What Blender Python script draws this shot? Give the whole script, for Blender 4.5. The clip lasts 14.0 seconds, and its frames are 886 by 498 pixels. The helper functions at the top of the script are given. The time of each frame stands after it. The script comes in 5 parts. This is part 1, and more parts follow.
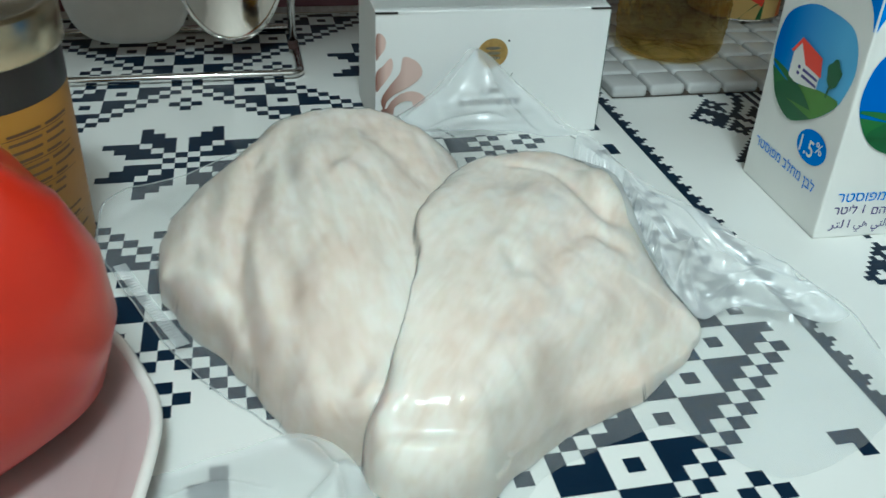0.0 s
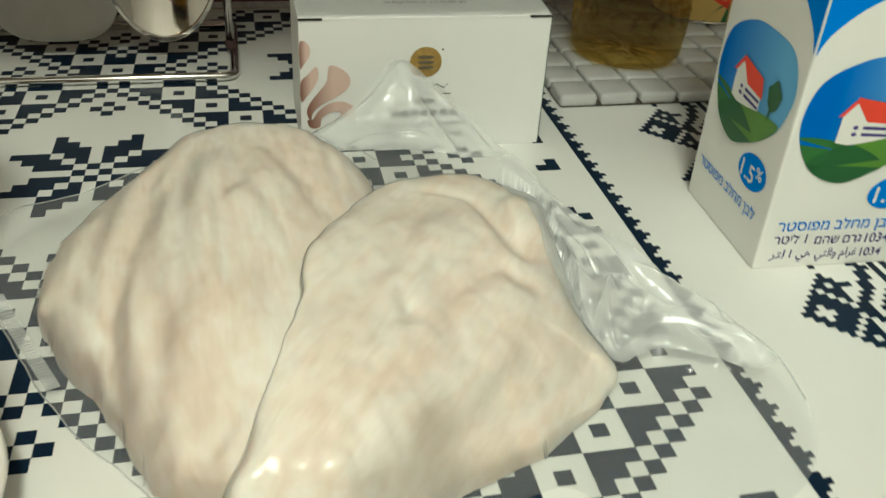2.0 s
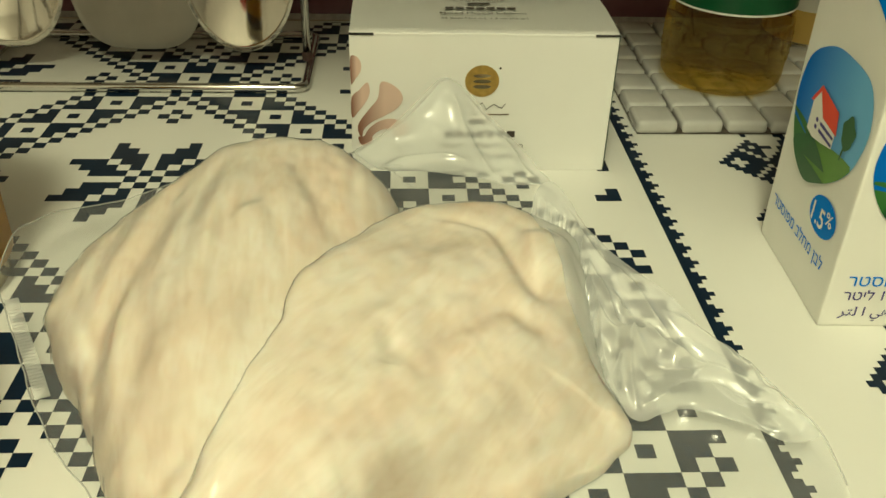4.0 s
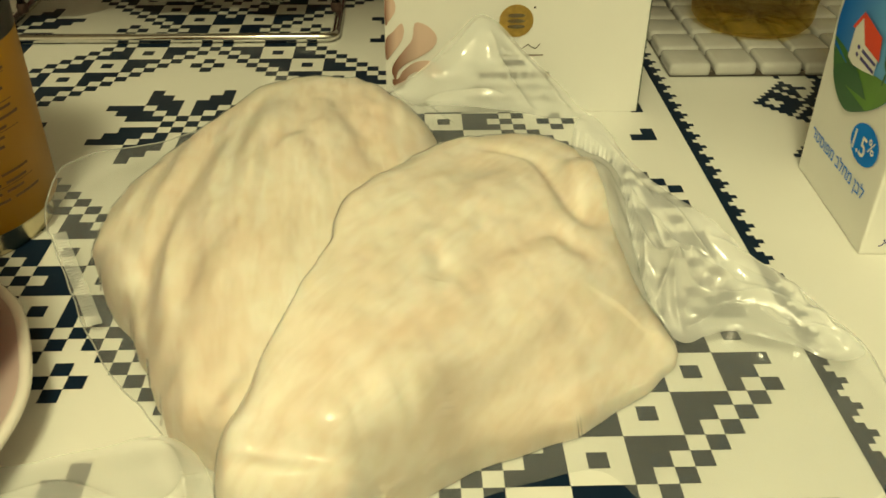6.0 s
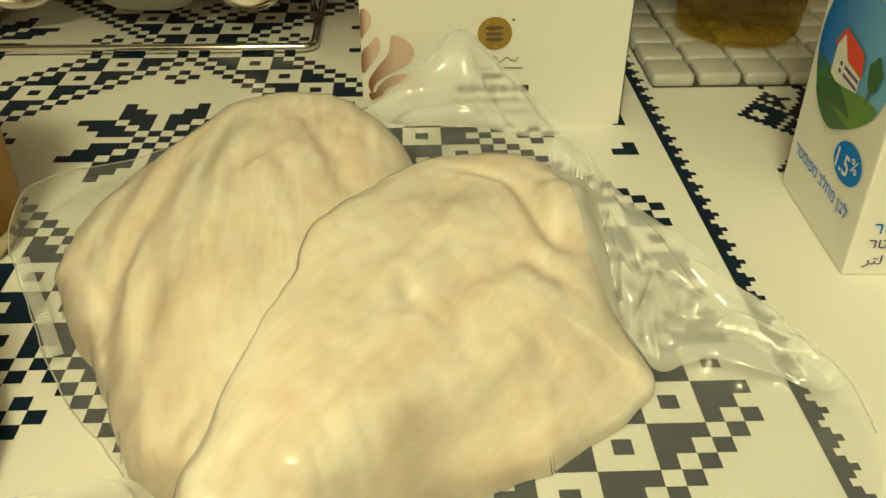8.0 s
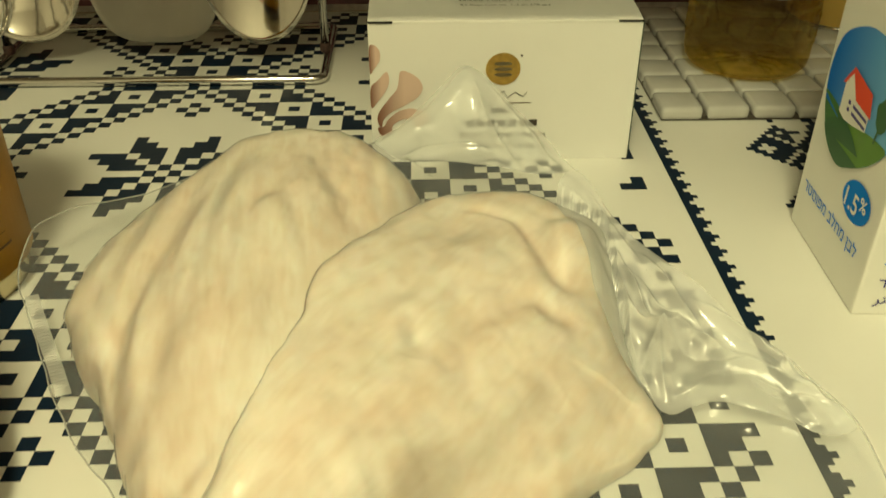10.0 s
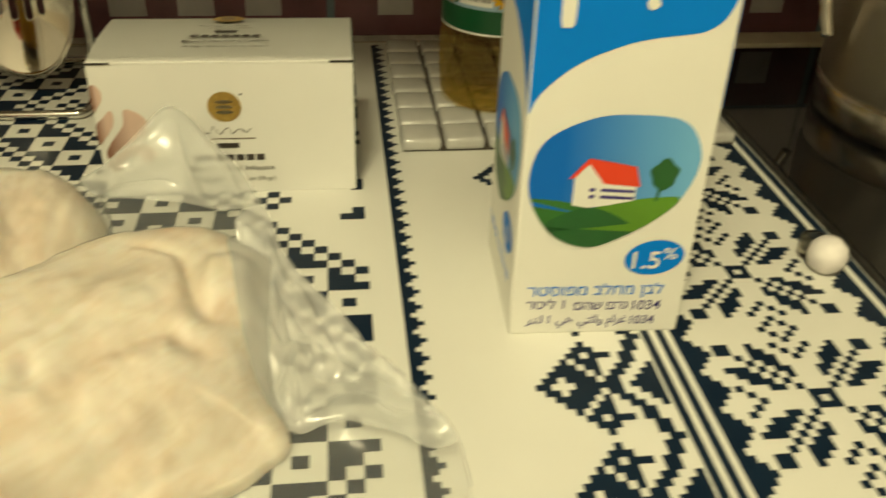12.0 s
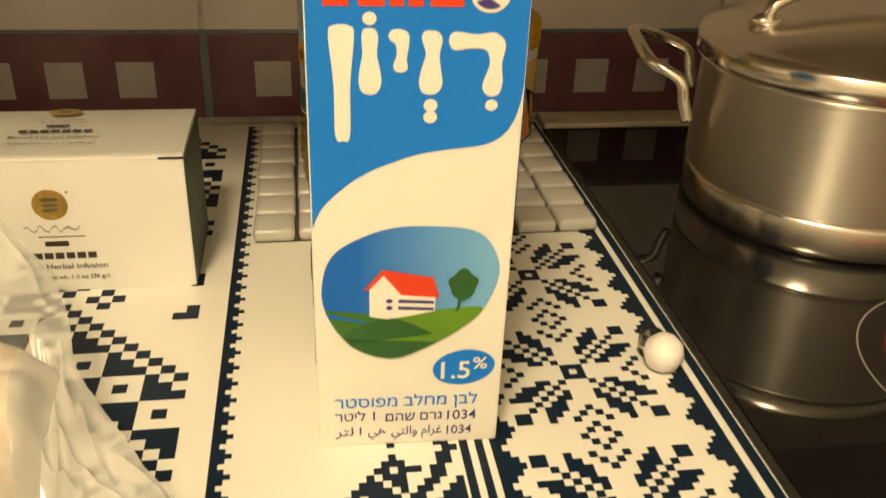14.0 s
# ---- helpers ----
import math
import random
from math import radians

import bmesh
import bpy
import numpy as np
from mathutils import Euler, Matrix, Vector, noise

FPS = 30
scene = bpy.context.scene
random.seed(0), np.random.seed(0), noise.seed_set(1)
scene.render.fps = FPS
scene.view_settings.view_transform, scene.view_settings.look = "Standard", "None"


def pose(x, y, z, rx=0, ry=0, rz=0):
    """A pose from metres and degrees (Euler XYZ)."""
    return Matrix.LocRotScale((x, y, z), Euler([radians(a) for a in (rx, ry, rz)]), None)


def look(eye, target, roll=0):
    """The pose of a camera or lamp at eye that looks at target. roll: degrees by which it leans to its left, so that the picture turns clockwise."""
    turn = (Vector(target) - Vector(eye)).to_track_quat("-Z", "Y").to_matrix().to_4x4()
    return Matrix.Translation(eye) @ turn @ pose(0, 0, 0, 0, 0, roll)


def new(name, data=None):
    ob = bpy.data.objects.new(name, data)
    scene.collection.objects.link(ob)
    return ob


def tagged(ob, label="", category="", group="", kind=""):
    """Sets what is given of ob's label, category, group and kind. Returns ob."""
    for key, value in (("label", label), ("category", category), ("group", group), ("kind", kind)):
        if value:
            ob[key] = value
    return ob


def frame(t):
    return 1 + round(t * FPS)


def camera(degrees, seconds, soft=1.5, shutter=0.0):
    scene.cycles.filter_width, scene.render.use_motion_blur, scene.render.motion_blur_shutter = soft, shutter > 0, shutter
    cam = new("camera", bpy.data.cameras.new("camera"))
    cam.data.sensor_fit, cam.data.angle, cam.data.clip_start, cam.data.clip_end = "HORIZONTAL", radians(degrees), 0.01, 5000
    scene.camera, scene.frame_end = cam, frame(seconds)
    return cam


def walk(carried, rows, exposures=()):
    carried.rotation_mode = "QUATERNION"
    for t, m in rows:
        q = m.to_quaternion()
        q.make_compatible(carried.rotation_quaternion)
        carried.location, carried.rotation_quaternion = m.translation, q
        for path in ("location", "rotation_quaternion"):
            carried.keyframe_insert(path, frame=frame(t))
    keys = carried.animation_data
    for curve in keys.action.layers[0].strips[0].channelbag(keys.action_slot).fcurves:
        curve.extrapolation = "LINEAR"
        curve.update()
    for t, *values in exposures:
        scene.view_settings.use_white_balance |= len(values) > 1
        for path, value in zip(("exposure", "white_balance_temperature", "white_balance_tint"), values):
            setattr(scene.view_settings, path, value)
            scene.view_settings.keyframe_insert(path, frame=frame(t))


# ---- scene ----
from mathutils import geometry
from mathutils.bvhtree import BVHTree

cam = camera(53.1, 14.0, 1.5, 0.4)
PATH = [
    (0, (-0.211, -0.168, 0.207), (0.188, 1.484, -0.847), 2.8),
    (0.5, (-0.197, -0.156, 0.211), (0.223, 1.472, -0.871), 2.7),
    (1, (-0.193, -0.153, 0.208), (0.253, 1.454, -0.896), 2.9),
    (1.5, (-0.192, -0.155, 0.214), (0.278, 1.446, -0.889), 2.9),
    (2, (-0.17, -0.145, 0.213), (0.23, 1.483, -0.878), 3.7),
    (2.5, (-0.126, -0.129, 0.214), (0.021, 1.548, -0.867), 3.6),
    (2.7, (-0.117, -0.129, 0.212), (-0.021, 1.555, -0.862), 3.4),
    (5, (-0.127, -0.13, 0.205), (-0.02, 1.548, -0.879), 0.7),
    (5.5, (-0.122, -0.135, 0.191), (-0.036, 1.527, -0.917), 0.5),
    (6, (-0.133, -0.14, 0.195), (-0.069, 1.515, -0.926), 0.5),
    (6.5, (-0.14, -0.139, 0.189), (-0.089, 1.521, -0.926), 0.3),
    (7, (-0.137, -0.13, 0.195), (-0.09, 1.524, -0.928), 0.7),
    (7.5, (-0.128, -0.126, 0.197), (-0.057, 1.523, -0.934), 0.6),
    (7.7, (-0.125, -0.127, 0.198), (-0.048, 1.521, -0.934), 0.5),
    (9.8, (-0.125, -0.129, 0.201), (-0.066, 1.548, -0.886), 0.2),
    (10, (-0.124, -0.124, 0.205), (-0.069, 1.55, -0.888), 0.2),
    (10.5, (-0.129, -0.118, 0.216), (-0.065, 1.56, -0.871), 0.9),
    (11, (-0.127, -0.116, 0.219), (-0.062, 1.576, -0.846), 1.0),
    (11.5, (-0.087, -0.132, 0.208), (0.04, 1.56, -0.852), 0.9),
    (12, (-0.025, -0.147, 0.224), (0.19, 1.535, -0.837), 1.9),
    (12.5, (0.024, -0.144, 0.236), (0.28, 1.552, -0.792), 2.6),
    (13, (0.041, -0.139, 0.238), (0.317, 1.57, -0.764), 2.3),
    (13.5, (0.044, -0.133, 0.258), (0.329, 1.597, -0.703), 2.4),
    (14, (0.04, -0.134, 0.239), (0.333, 1.598, -0.717), 2.4),
]
TONES = [
    (0, -0.18, 4650, -11),
    (0.5, -0.30, 5000, -8),
    (1.5, -0.28, 5450, -8),
    (2.2, -0.18, 5900, -14),
    (5, -0.16, 8600, -22),
    (6.5, -0.19, 9600, -23),
    (11, -0.24, 9500, -23),
    (12.0, -0.14, 8900, -15),
    (12.4, -0.12, 7500, -15),
    (13.0, 0.08, 8200, -9),
    (14, 0.16, 10300, 2),
]
walk(cam, [(t, look(eye, target, roll)) for t, eye, target, roll in PATH], TONES)

# ---- world, lamps ----
world = bpy.data.worlds.new("world")
scene.world = world
world.use_nodes = True
world.node_tree.nodes["Background"].inputs[0].default_value = (0.9, 0.93, 1.0, 1)
world.node_tree.nodes["Background"].inputs[1].default_value = 0.05


def globe_lamp(name, where, radius, power, colour):
    data = bpy.data.lights.new(name, "POINT")
    data.shadow_soft_size, data.energy, data.color = radius, power, colour
    ob = new(name, data)
    ob.location = where
    return ob


globe_lamp("ceiling_globe_light", (-0.25, -0.62, 1.30), 0.14, 54.5, (1.0, 0.87, 0.73))

# ---- materials ----


def material(name, colour, rough=0.5, metal=0.0, grain=0.0, scale=60.0, bump=0.0, bump_scale=200.0, coat=0.0, spec=0.5, second=None):
    m = bpy.data.materials.new(name)
    m.use_nodes = True
    n, l = m.node_tree.nodes, m.node_tree.links
    b = n["Principled BSDF"]
    b.inputs["Base Color"].default_value = (*colour, 1)
    b.inputs["Roughness"].default_value = rough
    b.inputs["Metallic"].default_value = metal
    b.inputs["Coat Weight"].default_value = coat
    b.inputs["Specular IOR Level"].default_value = spec
    tex = n.new("ShaderNodeTexCoord")
    if grain or second:
        noise_node = n.new("ShaderNodeTexNoise")
        noise_node.inputs["Scale"].default_value = scale
        noise_node.inputs["Detail"].default_value = 6
        l.new(tex.outputs["Object"], noise_node.inputs["Vector"])
        ramp = n.new("ShaderNodeValToRGB")
        other = second or tuple(c * (1 - grain) for c in colour)
        ramp.color_ramp.elements[0].position, ramp.color_ramp.elements[1].position = 0.32, 0.68
        ramp.color_ramp.elements[0].color = (*other, 1)
        ramp.color_ramp.elements[1].color = (*colour, 1)
        l.new(noise_node.outputs["Fac"], ramp.inputs["Fac"])
        l.new(ramp.outputs["Color"], b.inputs["Base Color"])
    if bump:
        bn = n.new("ShaderNodeTexNoise")
        bn.inputs["Scale"].default_value = bump_scale
        bn.inputs["Detail"].default_value = 4
        l.new(tex.outputs["Object"], bn.inputs["Vector"])
        bp = n.new("ShaderNodeBump")
        bp.inputs["Strength"].default_value = bump
        bp.inputs["Distance"].default_value = 0.001
        l.new(bn.outputs["Fac"], bp.inputs["Height"])
        l.new(bp.outputs["Normal"], b.inputs["Normal"])
    return m


def clear_material(name, colour, ior=1.45, rough=0.0):
    m = material(name, colour, rough)
    b = m.node_tree.nodes["Principled BSDF"]
    b.inputs["Transmission Weight"].default_value = 1.0
    b.inputs["IOR"].default_value = ior
    return m


def film_material(name, haze, gloss_rough, sheen, shine=0.014, crumple=0.45):
    """Thin clear film: mostly see-through, a little milky, shiny at grazing angles."""
    m = bpy.data.materials.new(name)
    m.use_nodes = True
    n, l = m.node_tree.nodes, m.node_tree.links
    n.remove(n["Principled BSDF"])
    out = n["Material Output"]
    clear = n.new("ShaderNodeBsdfTransparent")
    clear.inputs[0].default_value = (0.95, 0.96, 0.96, 1)
    milk = n.new("ShaderNodeBsdfDiffuse")
    milk.inputs[0].default_value = (0.88, 0.89, 0.88, 1)
    gloss = n.new("ShaderNodeBsdfGlossy")
    gloss.inputs["Roughness"].default_value = gloss_rough
    tex = n.new("ShaderNodeTexCoord")
    wr = n.new("ShaderNodeTexNoise")
    wr.inputs["Scale"].default_value = 55
    wr.inputs["Detail"].default_value = 3
    wr.inputs["Distortion"].default_value = 1.2
    l.new(tex.outputs["Object"], wr.inputs["Vector"])
    bp = n.new("ShaderNodeBump")
    bp.inputs["Strength"].default_value = crumple
    bp.inputs["Distance"].default_value = 0.003
    l.new(wr.outputs["Fac"], bp.inputs["Height"])
    l.new(bp.outputs["Normal"], gloss.inputs["Normal"])
    lw = n.new("ShaderNodeFresnel")
    lw.inputs["IOR"].default_value = sheen
    l.new(bp.outputs["Normal"], lw.inputs["Normal"])
    a = n.new("ShaderNodeMixShader")
    a.inputs[0].default_value = haze
    l.new(clear.outputs[0], a.inputs[1])
    l.new(milk.outputs[0], a.inputs[2])
    c = n.new("ShaderNodeMixShader")
    amount = n.new("ShaderNodeMath")
    amount.operation = "MULTIPLY_ADD"
    amount.inputs[1].default_value, amount.inputs[2].default_value = 0.40, shine
    l.new(lw.outputs[0], amount.inputs[0])
    l.new(amount.outputs[0], c.inputs[0])
    l.new(a.outputs[0], c.inputs[1])
    l.new(gloss.outputs[0], c.inputs[2])
    l.new(c.outputs[0], out.inputs["Surface"])
    return m


VINYL = material("vinyl_white", (0.78, 0.78, 0.74), 0.32, grain=0.06, scale=9, bump=0.05, bump_scale=500)
NAVY = material("vinyl_navy", (0.005, 0.014, 0.032), 0.34, spec=0.15, second=(0.007, 0.019, 0.040), scale=40, bump=0.05, bump_scale=500)
BOARD = material("carton_white", (0.84, 0.84, 0.80), 0.38, grain=0.03, scale=30)
CARD = material("box_white", (0.85, 0.85, 0.82), 0.45, grain=0.03, scale=25, bump=0.04, bump_scale=900)
STEEL = material("steel", (0.62, 0.59, 0.54), 0.09, 1.0, grain=0.12, scale=30, bump=0.03, bump_scale=300)
CHROME = material("chrome", (0.70, 0.69, 0.67), 0.12, 1.0, grain=0.15, scale=60)
BRASSY = material("gold_tin", (0.62, 0.55, 0.38), 0.25, 1.0, grain=0.2, scale=40)
HOB = material("hob_glass", (0.004, 0.004, 0.005), 0.03, second=(0.008, 0.008, 0.009), scale=300, spec=0.7)
TILE = material("trivet_tile", (0.60, 0.60, 0.58), 0.24, grain=0.14, scale=45, bump=0.06, bump_scale=120, coat=0.4)
GROUT = material("trivet_mesh", (0.10, 0.085, 0.07), 0.9, grain=0.4, scale=300)
WALLT = material("wall_tile", (0.68, 0.63, 0.63), 0.22, grain=0.10, scale=12, bump=0.04, bump_scale=60, coat=0.4)
MAROON = material("band_maroon", (0.19, 0.080, 0.098), 0.25, second=(0.14, 0.060, 0.075), scale=35)
BANDSQ = material("band_square", (0.48, 0.45, 0.47), 0.25, grain=0.15, scale=50)
LINER = material("band_liner", (0.17, 0.21, 0.26), 0.25, grain=0.2, scale=80)
JOINT = material("tile_grout", (0.56, 0.52, 0.50), 0.8, grain=0.3, scale=200)
EDGING = material("edging_cream", (0.80, 0.74, 0.60), 0.3, grain=0.12, scale=40, coat=0.3)
COUNTER = material("counter_laminate", (0.55, 0.48, 0.38), 0.5, grain=0.3, scale=60)
PLASTER = material("room_plaster", (0.82, 0.80, 0.76), 0.8, grain=0.08, scale=6)
CUPBOARD = material("cupboard_laminate", (0.36, 0.30, 0.24), 0.45, grain=0.15, scale=14)
FLOORM = material("floor_stone", (0.35, 0.31, 0.27), 0.5, grain=0.25, scale=8)
TOMATO = material("tomato_skin", (0.47, 0.020, 0.004), 0.28, second=(0.38, 0.015, 0.003), scale=14, coat=0.1)
PLATE = material("plate_glaze", (0.50, 0.41, 0.40), 0.25, grain=0.08, scale=20, coat=0.4)
PLATE_RIM = material("plate_rim_glaze", (0.80, 0.77, 0.72), 0.25, grain=0.08, scale=30, coat=0.4)
AMBER = material("can_label_amber", (0.44, 0.21, 0.012), 0.5, grain=0.15, scale=30)
BLACKP = material("black_print_and_gap", (0.012, 0.011, 0.011), 0.35, grain=0.2, scale=90)
BROWNP = material("brown_print", (0.11, 0.055, 0.02), 0.5)
GREENSIDE = material("box_dark_green", (0.02, 0.045, 0.03), 0.4, second=(0.05, 0.08, 0.055), scale=120)
GOLD = material("gold_foil", (0.60, 0.40, 0.12), 0.32, 0.45, grain=0.3, scale=300)
PETAL = material("petal_print", (0.66, 0.47, 0.40), 0.5)
petal_nodes, petal_links = PETAL.node_tree.nodes, PETAL.node_tree.links
petal_place, petal_axes, petal_ramp = petal_nodes.new("ShaderNodeTexCoord"), petal_nodes.new("ShaderNodeSeparateXYZ"), petal_nodes.new("ShaderNodeValToRGB")
petal_ramp.color_ramp.elements[0].color, petal_ramp.color_ramp.elements[1].color = (0.20, 0.075, 0.045, 1), (0.70, 0.52, 0.45, 1)
petal_ramp.color_ramp.elements[0].position, petal_ramp.color_ramp.elements[1].position = 0.0, 0.6
petal_links.new(petal_place.outputs["Generated"], petal_axes.inputs[0])
petal_links.new(petal_axes.outputs["X"], petal_ramp.inputs["Fac"])
petal_links.new(petal_ramp.outputs["Color"], petal_nodes["Principled BSDF"].inputs["Base Color"])
INK = material("ink_dark", (0.05, 0.04, 0.035), 0.5)
BLUE = material("carton_blue", (0.0, 0.215, 0.78), 0.5, grain=0.06, scale=20, spec=0.08)
VIOLET = material("carton_violet_ink", (0.05, 0.04, 0.22), 0.4)
REDP = material("carton_red", (0.78, 0.055, 0.025), 0.4)
GREEN1 = material("carton_dark_green", (0.018, 0.12, 0.028), 0.4, grain=0.2, scale=40)
GREEN2 = material("carton_light_green", (0.12, 0.30, 0.03), 0.4, grain=0.25, scale=40)
LABELG = material("oil_label_green", (0.006, 0.085, 0.03), 0.35, grain=0.1, scale=60)
YELLOW = material("packet_yellow", (0.80, 0.56, 0.18), 0.4, grain=0.08, scale=40)
SUNFLOWER = material("sunflower_yellow", (0.75, 0.42, 0.02), 0.45, grain=0.3, scale=200)
SEED = material("sunflower_brown", (0.09, 0.03, 0.01), 0.5, grain=0.3, scale=300)
ORANGE = material("packet_orange", (0.75, 0.22, 0.06), 0.4)
SKYP = material("label_sky", (0.30, 0.45, 0.60), 0.45)
OIL = clear_material("sunflower_oil", (1.0, 0.90, 0.52), 1.40, 0.0)
oil_nodes = OIL.node_tree.nodes
oil_clear, oil_mix = oil_nodes.new("ShaderNodeBsdfTransparent"), oil_nodes.new("ShaderNodeMixShader")
oil_clear.inputs[0].default_value, oil_mix.inputs[0].default_value = (0.99, 0.88, 0.54, 1), 0.62
OIL.node_tree.links.new(oil_nodes["Principled BSDF"].outputs[0], oil_mix.inputs[1])
OIL.node_tree.links.new(oil_clear.outputs[0], oil_mix.inputs[2])
OIL.node_tree.links.new(oil_mix.outputs[0], oil_nodes["Material Output"].inputs["Surface"])
GARLIC = material("white_bead", (0.90, 0.86, 0.86), 0.4, grain=0.10, scale=160)
CLEARP = clear_material("frosted_plastic", (0.85, 0.84, 0.78), 1.3, 0.25)


def turned_steel(name, rough, turned):
    """Steel with fine turned grooves round the upright axis."""
    m = material(name, (0.90, 0.85, 0.78), rough, 1.0, grain=0.10, scale=30, bump=0.03, bump_scale=300)
    n = m.node_tree.nodes
    n["Principled BSDF"].inputs["Anisotropic"].default_value = turned
    n["Principled BSDF"].inputs["Anisotropic Rotation"].default_value = 0.25
    turn = n.new("ShaderNodeTangent")
    turn.direction_type, turn.axis = "RADIAL", "Z"
    m.node_tree.links.new(turn.outputs[0], n["Principled BSDF"].inputs["Tangent"])
    return m


POTSTEEL, POTWALL = turned_steel("pot_steel", 0.20, 0.6), turned_steel("pot_wall_steel", 0.42, 0.9)
FILM = film_material("bag_film", 0.105, 0.10, 1.40, 0.004, 0.25)
DOUBLE = film_material("bag_film_doubled", 0.32, 0.09, 1.5, 0.015, 0.12)
FOLD = film_material("bag_film_gathered", 0.40, 0.10, 1.5, 0.03, 0.10)
SEALM = film_material("bag_seal", 0.30, 0.15, 1.45, 0.02)
SEALM.node_tree.nodes["Noise Texture"].inputs["Scale"].default_value = 900
TRIM = material("hob_trim", (0.09, 0.085, 0.08), 0.35, 0.8, grain=0.3, scale=90)
RING = material("hob_ring_print", (0.22, 0.21, 0.20), 0.3)
GLOW = material("hot_zone", (0.02, 0.004, 0.004), 0.03)
GLOW.node_tree.nodes["Principled BSDF"].inputs["Emission Color"].default_value = (1.0, 0.06, 0.04, 1)
GLOW.node_tree.nodes["Principled BSDF"].inputs["Emission Strength"].default_value = 0.10
RUST = material("worn_collar", (0.08, 0.04, 0.035), 0.6, grain=0.4, scale=300)
BRUSHED = material("brushed_steel", (0.55, 0.53, 0.49), 0.34, 1.0, grain=0.2, scale=25, bump=0.05, bump_scale=400)
GREEN3 = material("carton_mid_green", (0.035, 0.17, 0.03), 0.4, grain=0.2, scale=40)


def sky_material(axis, near, far):
    m = material("picture_sky", (0.010, 0.13, 0.42), 0.45, spec=0.2)
    sn, sl = m.node_tree.nodes, m.node_tree.links
    pos, sep, ramp = sn.new("ShaderNodeTexCoord"), sn.new("ShaderNodeSeparateXYZ"), sn.new("ShaderNodeValToRGB")
    ramp.color_ramp.elements[0].color, ramp.color_ramp.elements[1].color = near, far
    ramp.color_ramp.elements[0].position, ramp.color_ramp.elements[1].position = 0.2, 0.95
    sl.new(pos.outputs["Generated"], sep.inputs[0])
    sl.new(sep.outputs[axis], ramp.inputs["Fac"])
    sl.new(ramp.outputs["Color"], sn["Principled BSDF"].inputs["Base Color"])
    return m


DEEP, PALE = (0.0, 0.14, 0.58, 1), (0.17, 0.46, 0.78, 1)
SKY_FRONT, SKY_SIDE = sky_material("X", DEEP, PALE), sky_material("Y", PALE, DEEP)


def flesh(turn):
    """Pale wet flesh; the fibres run at an angle of their own in each fillet."""
    m = material("fish_flesh", (0.88, 0.84, 0.77), 0.55, second=(0.83, 0.76, 0.67), scale=26)
    n, l = m.node_tree.nodes, m.node_tree.links
    b = n["Principled BSDF"]
    b.inputs["Subsurface Weight"].default_value = 0.45
    b.inputs["Subsurface Radius"].default_value = (0.006, 0.0042, 0.0030)
    b.inputs["Subsurface Scale"].default_value = 1.0
    pos = n.new("ShaderNodeTexCoord")
    layers = []
    for size, detail in (((0.0085, 0.055, 0.02), 4), ((0.0026, 0.012, 0.005), 4)):
        mapping, tex = n.new("ShaderNodeMapping"), n.new("ShaderNodeTexNoise")
        mapping.vector_type = "TEXTURE"
        mapping.inputs["Rotation"].default_value = (0, 0, radians(turn))
        mapping.inputs["Scale"].default_value = size
        tex.inputs["Scale"].default_value, tex.inputs["Detail"].default_value, tex.inputs["Distortion"].default_value = 1.0, detail, 0.6
        l.new(pos.outputs["Object"], mapping.inputs["Vector"])
        l.new(mapping.outputs["Vector"], tex.inputs["Vector"])
        layers.append(tex)
    blotch = n.new("ShaderNodeTexNoise")
    blotch.inputs["Scale"].default_value, blotch.inputs["Detail"].default_value = 130, 6
    l.new(pos.outputs["Object"], blotch.inputs["Vector"])
    colour = n["Color Ramp"].outputs["Color"]
    for tex, low, high, tint, amount in ((layers[0], 0.42, 0.66, (0.90, 0.80, 0.72, 1), 0.40), (layers[1], 0.42, 0.66, (0.90, 0.83, 0.76, 1), 0.55), (blotch, 0.45, 0.68, (0.90, 0.84, 0.78, 1), 0.5)):
        ramp, mix = n.new("ShaderNodeValToRGB"), n.new("ShaderNodeMix")
        ramp.color_ramp.elements[0].position, ramp.color_ramp.elements[1].position = low, high
        ramp.color_ramp.elements[0].color, ramp.color_ramp.elements[1].color = (1, 1, 1, 1), tint
        mix.data_type, mix.blend_type = "RGBA", "MULTIPLY"
        mix.inputs["Factor"].default_value = amount
        l.new(tex.outputs["Fac"], ramp.inputs["Fac"])
        l.new(colour, mix.inputs["A"])
        l.new(ramp.outputs["Color"], mix.inputs["B"])
        colour = mix.outputs["Result"]
    blush_and_shade, tinted = n.new("ShaderNodeAttribute"), n.new("ShaderNodeMix")
    blush_and_shade.attribute_name = "stain_and_furrow_shade"
    tinted.data_type, tinted.blend_type = "RGBA", "MULTIPLY"
    tinted.inputs["B"].default_value = (0.90, 0.76, 0.67, 1)
    l.new(blush_and_shade.outputs["Fac"], tinted.inputs["Factor"])
    l.new(colour, tinted.inputs["A"])
    colour = tinted.outputs["Result"]
    l.new(colour, b.inputs["Base Color"])
    last = None
    for tex, deep in ((layers[0], 0.0008), (layers[1], 0.0003), (blotch, 0.0005)):
        bp = n.new("ShaderNodeBump")
        bp.inputs["Strength"].default_value, bp.inputs["Distance"].default_value = 0.6, deep
        l.new(tex.outputs["Fac"], bp.inputs["Height"])
        if last:
            l.new(last.outputs["Normal"], bp.inputs["Normal"])
        last = bp
    l.new(last.outputs["Normal"], b.inputs["Normal"])
    return m


FISH_BACK, FISH_FRONT = flesh(6), flesh(-37)

# ---- building helpers ----


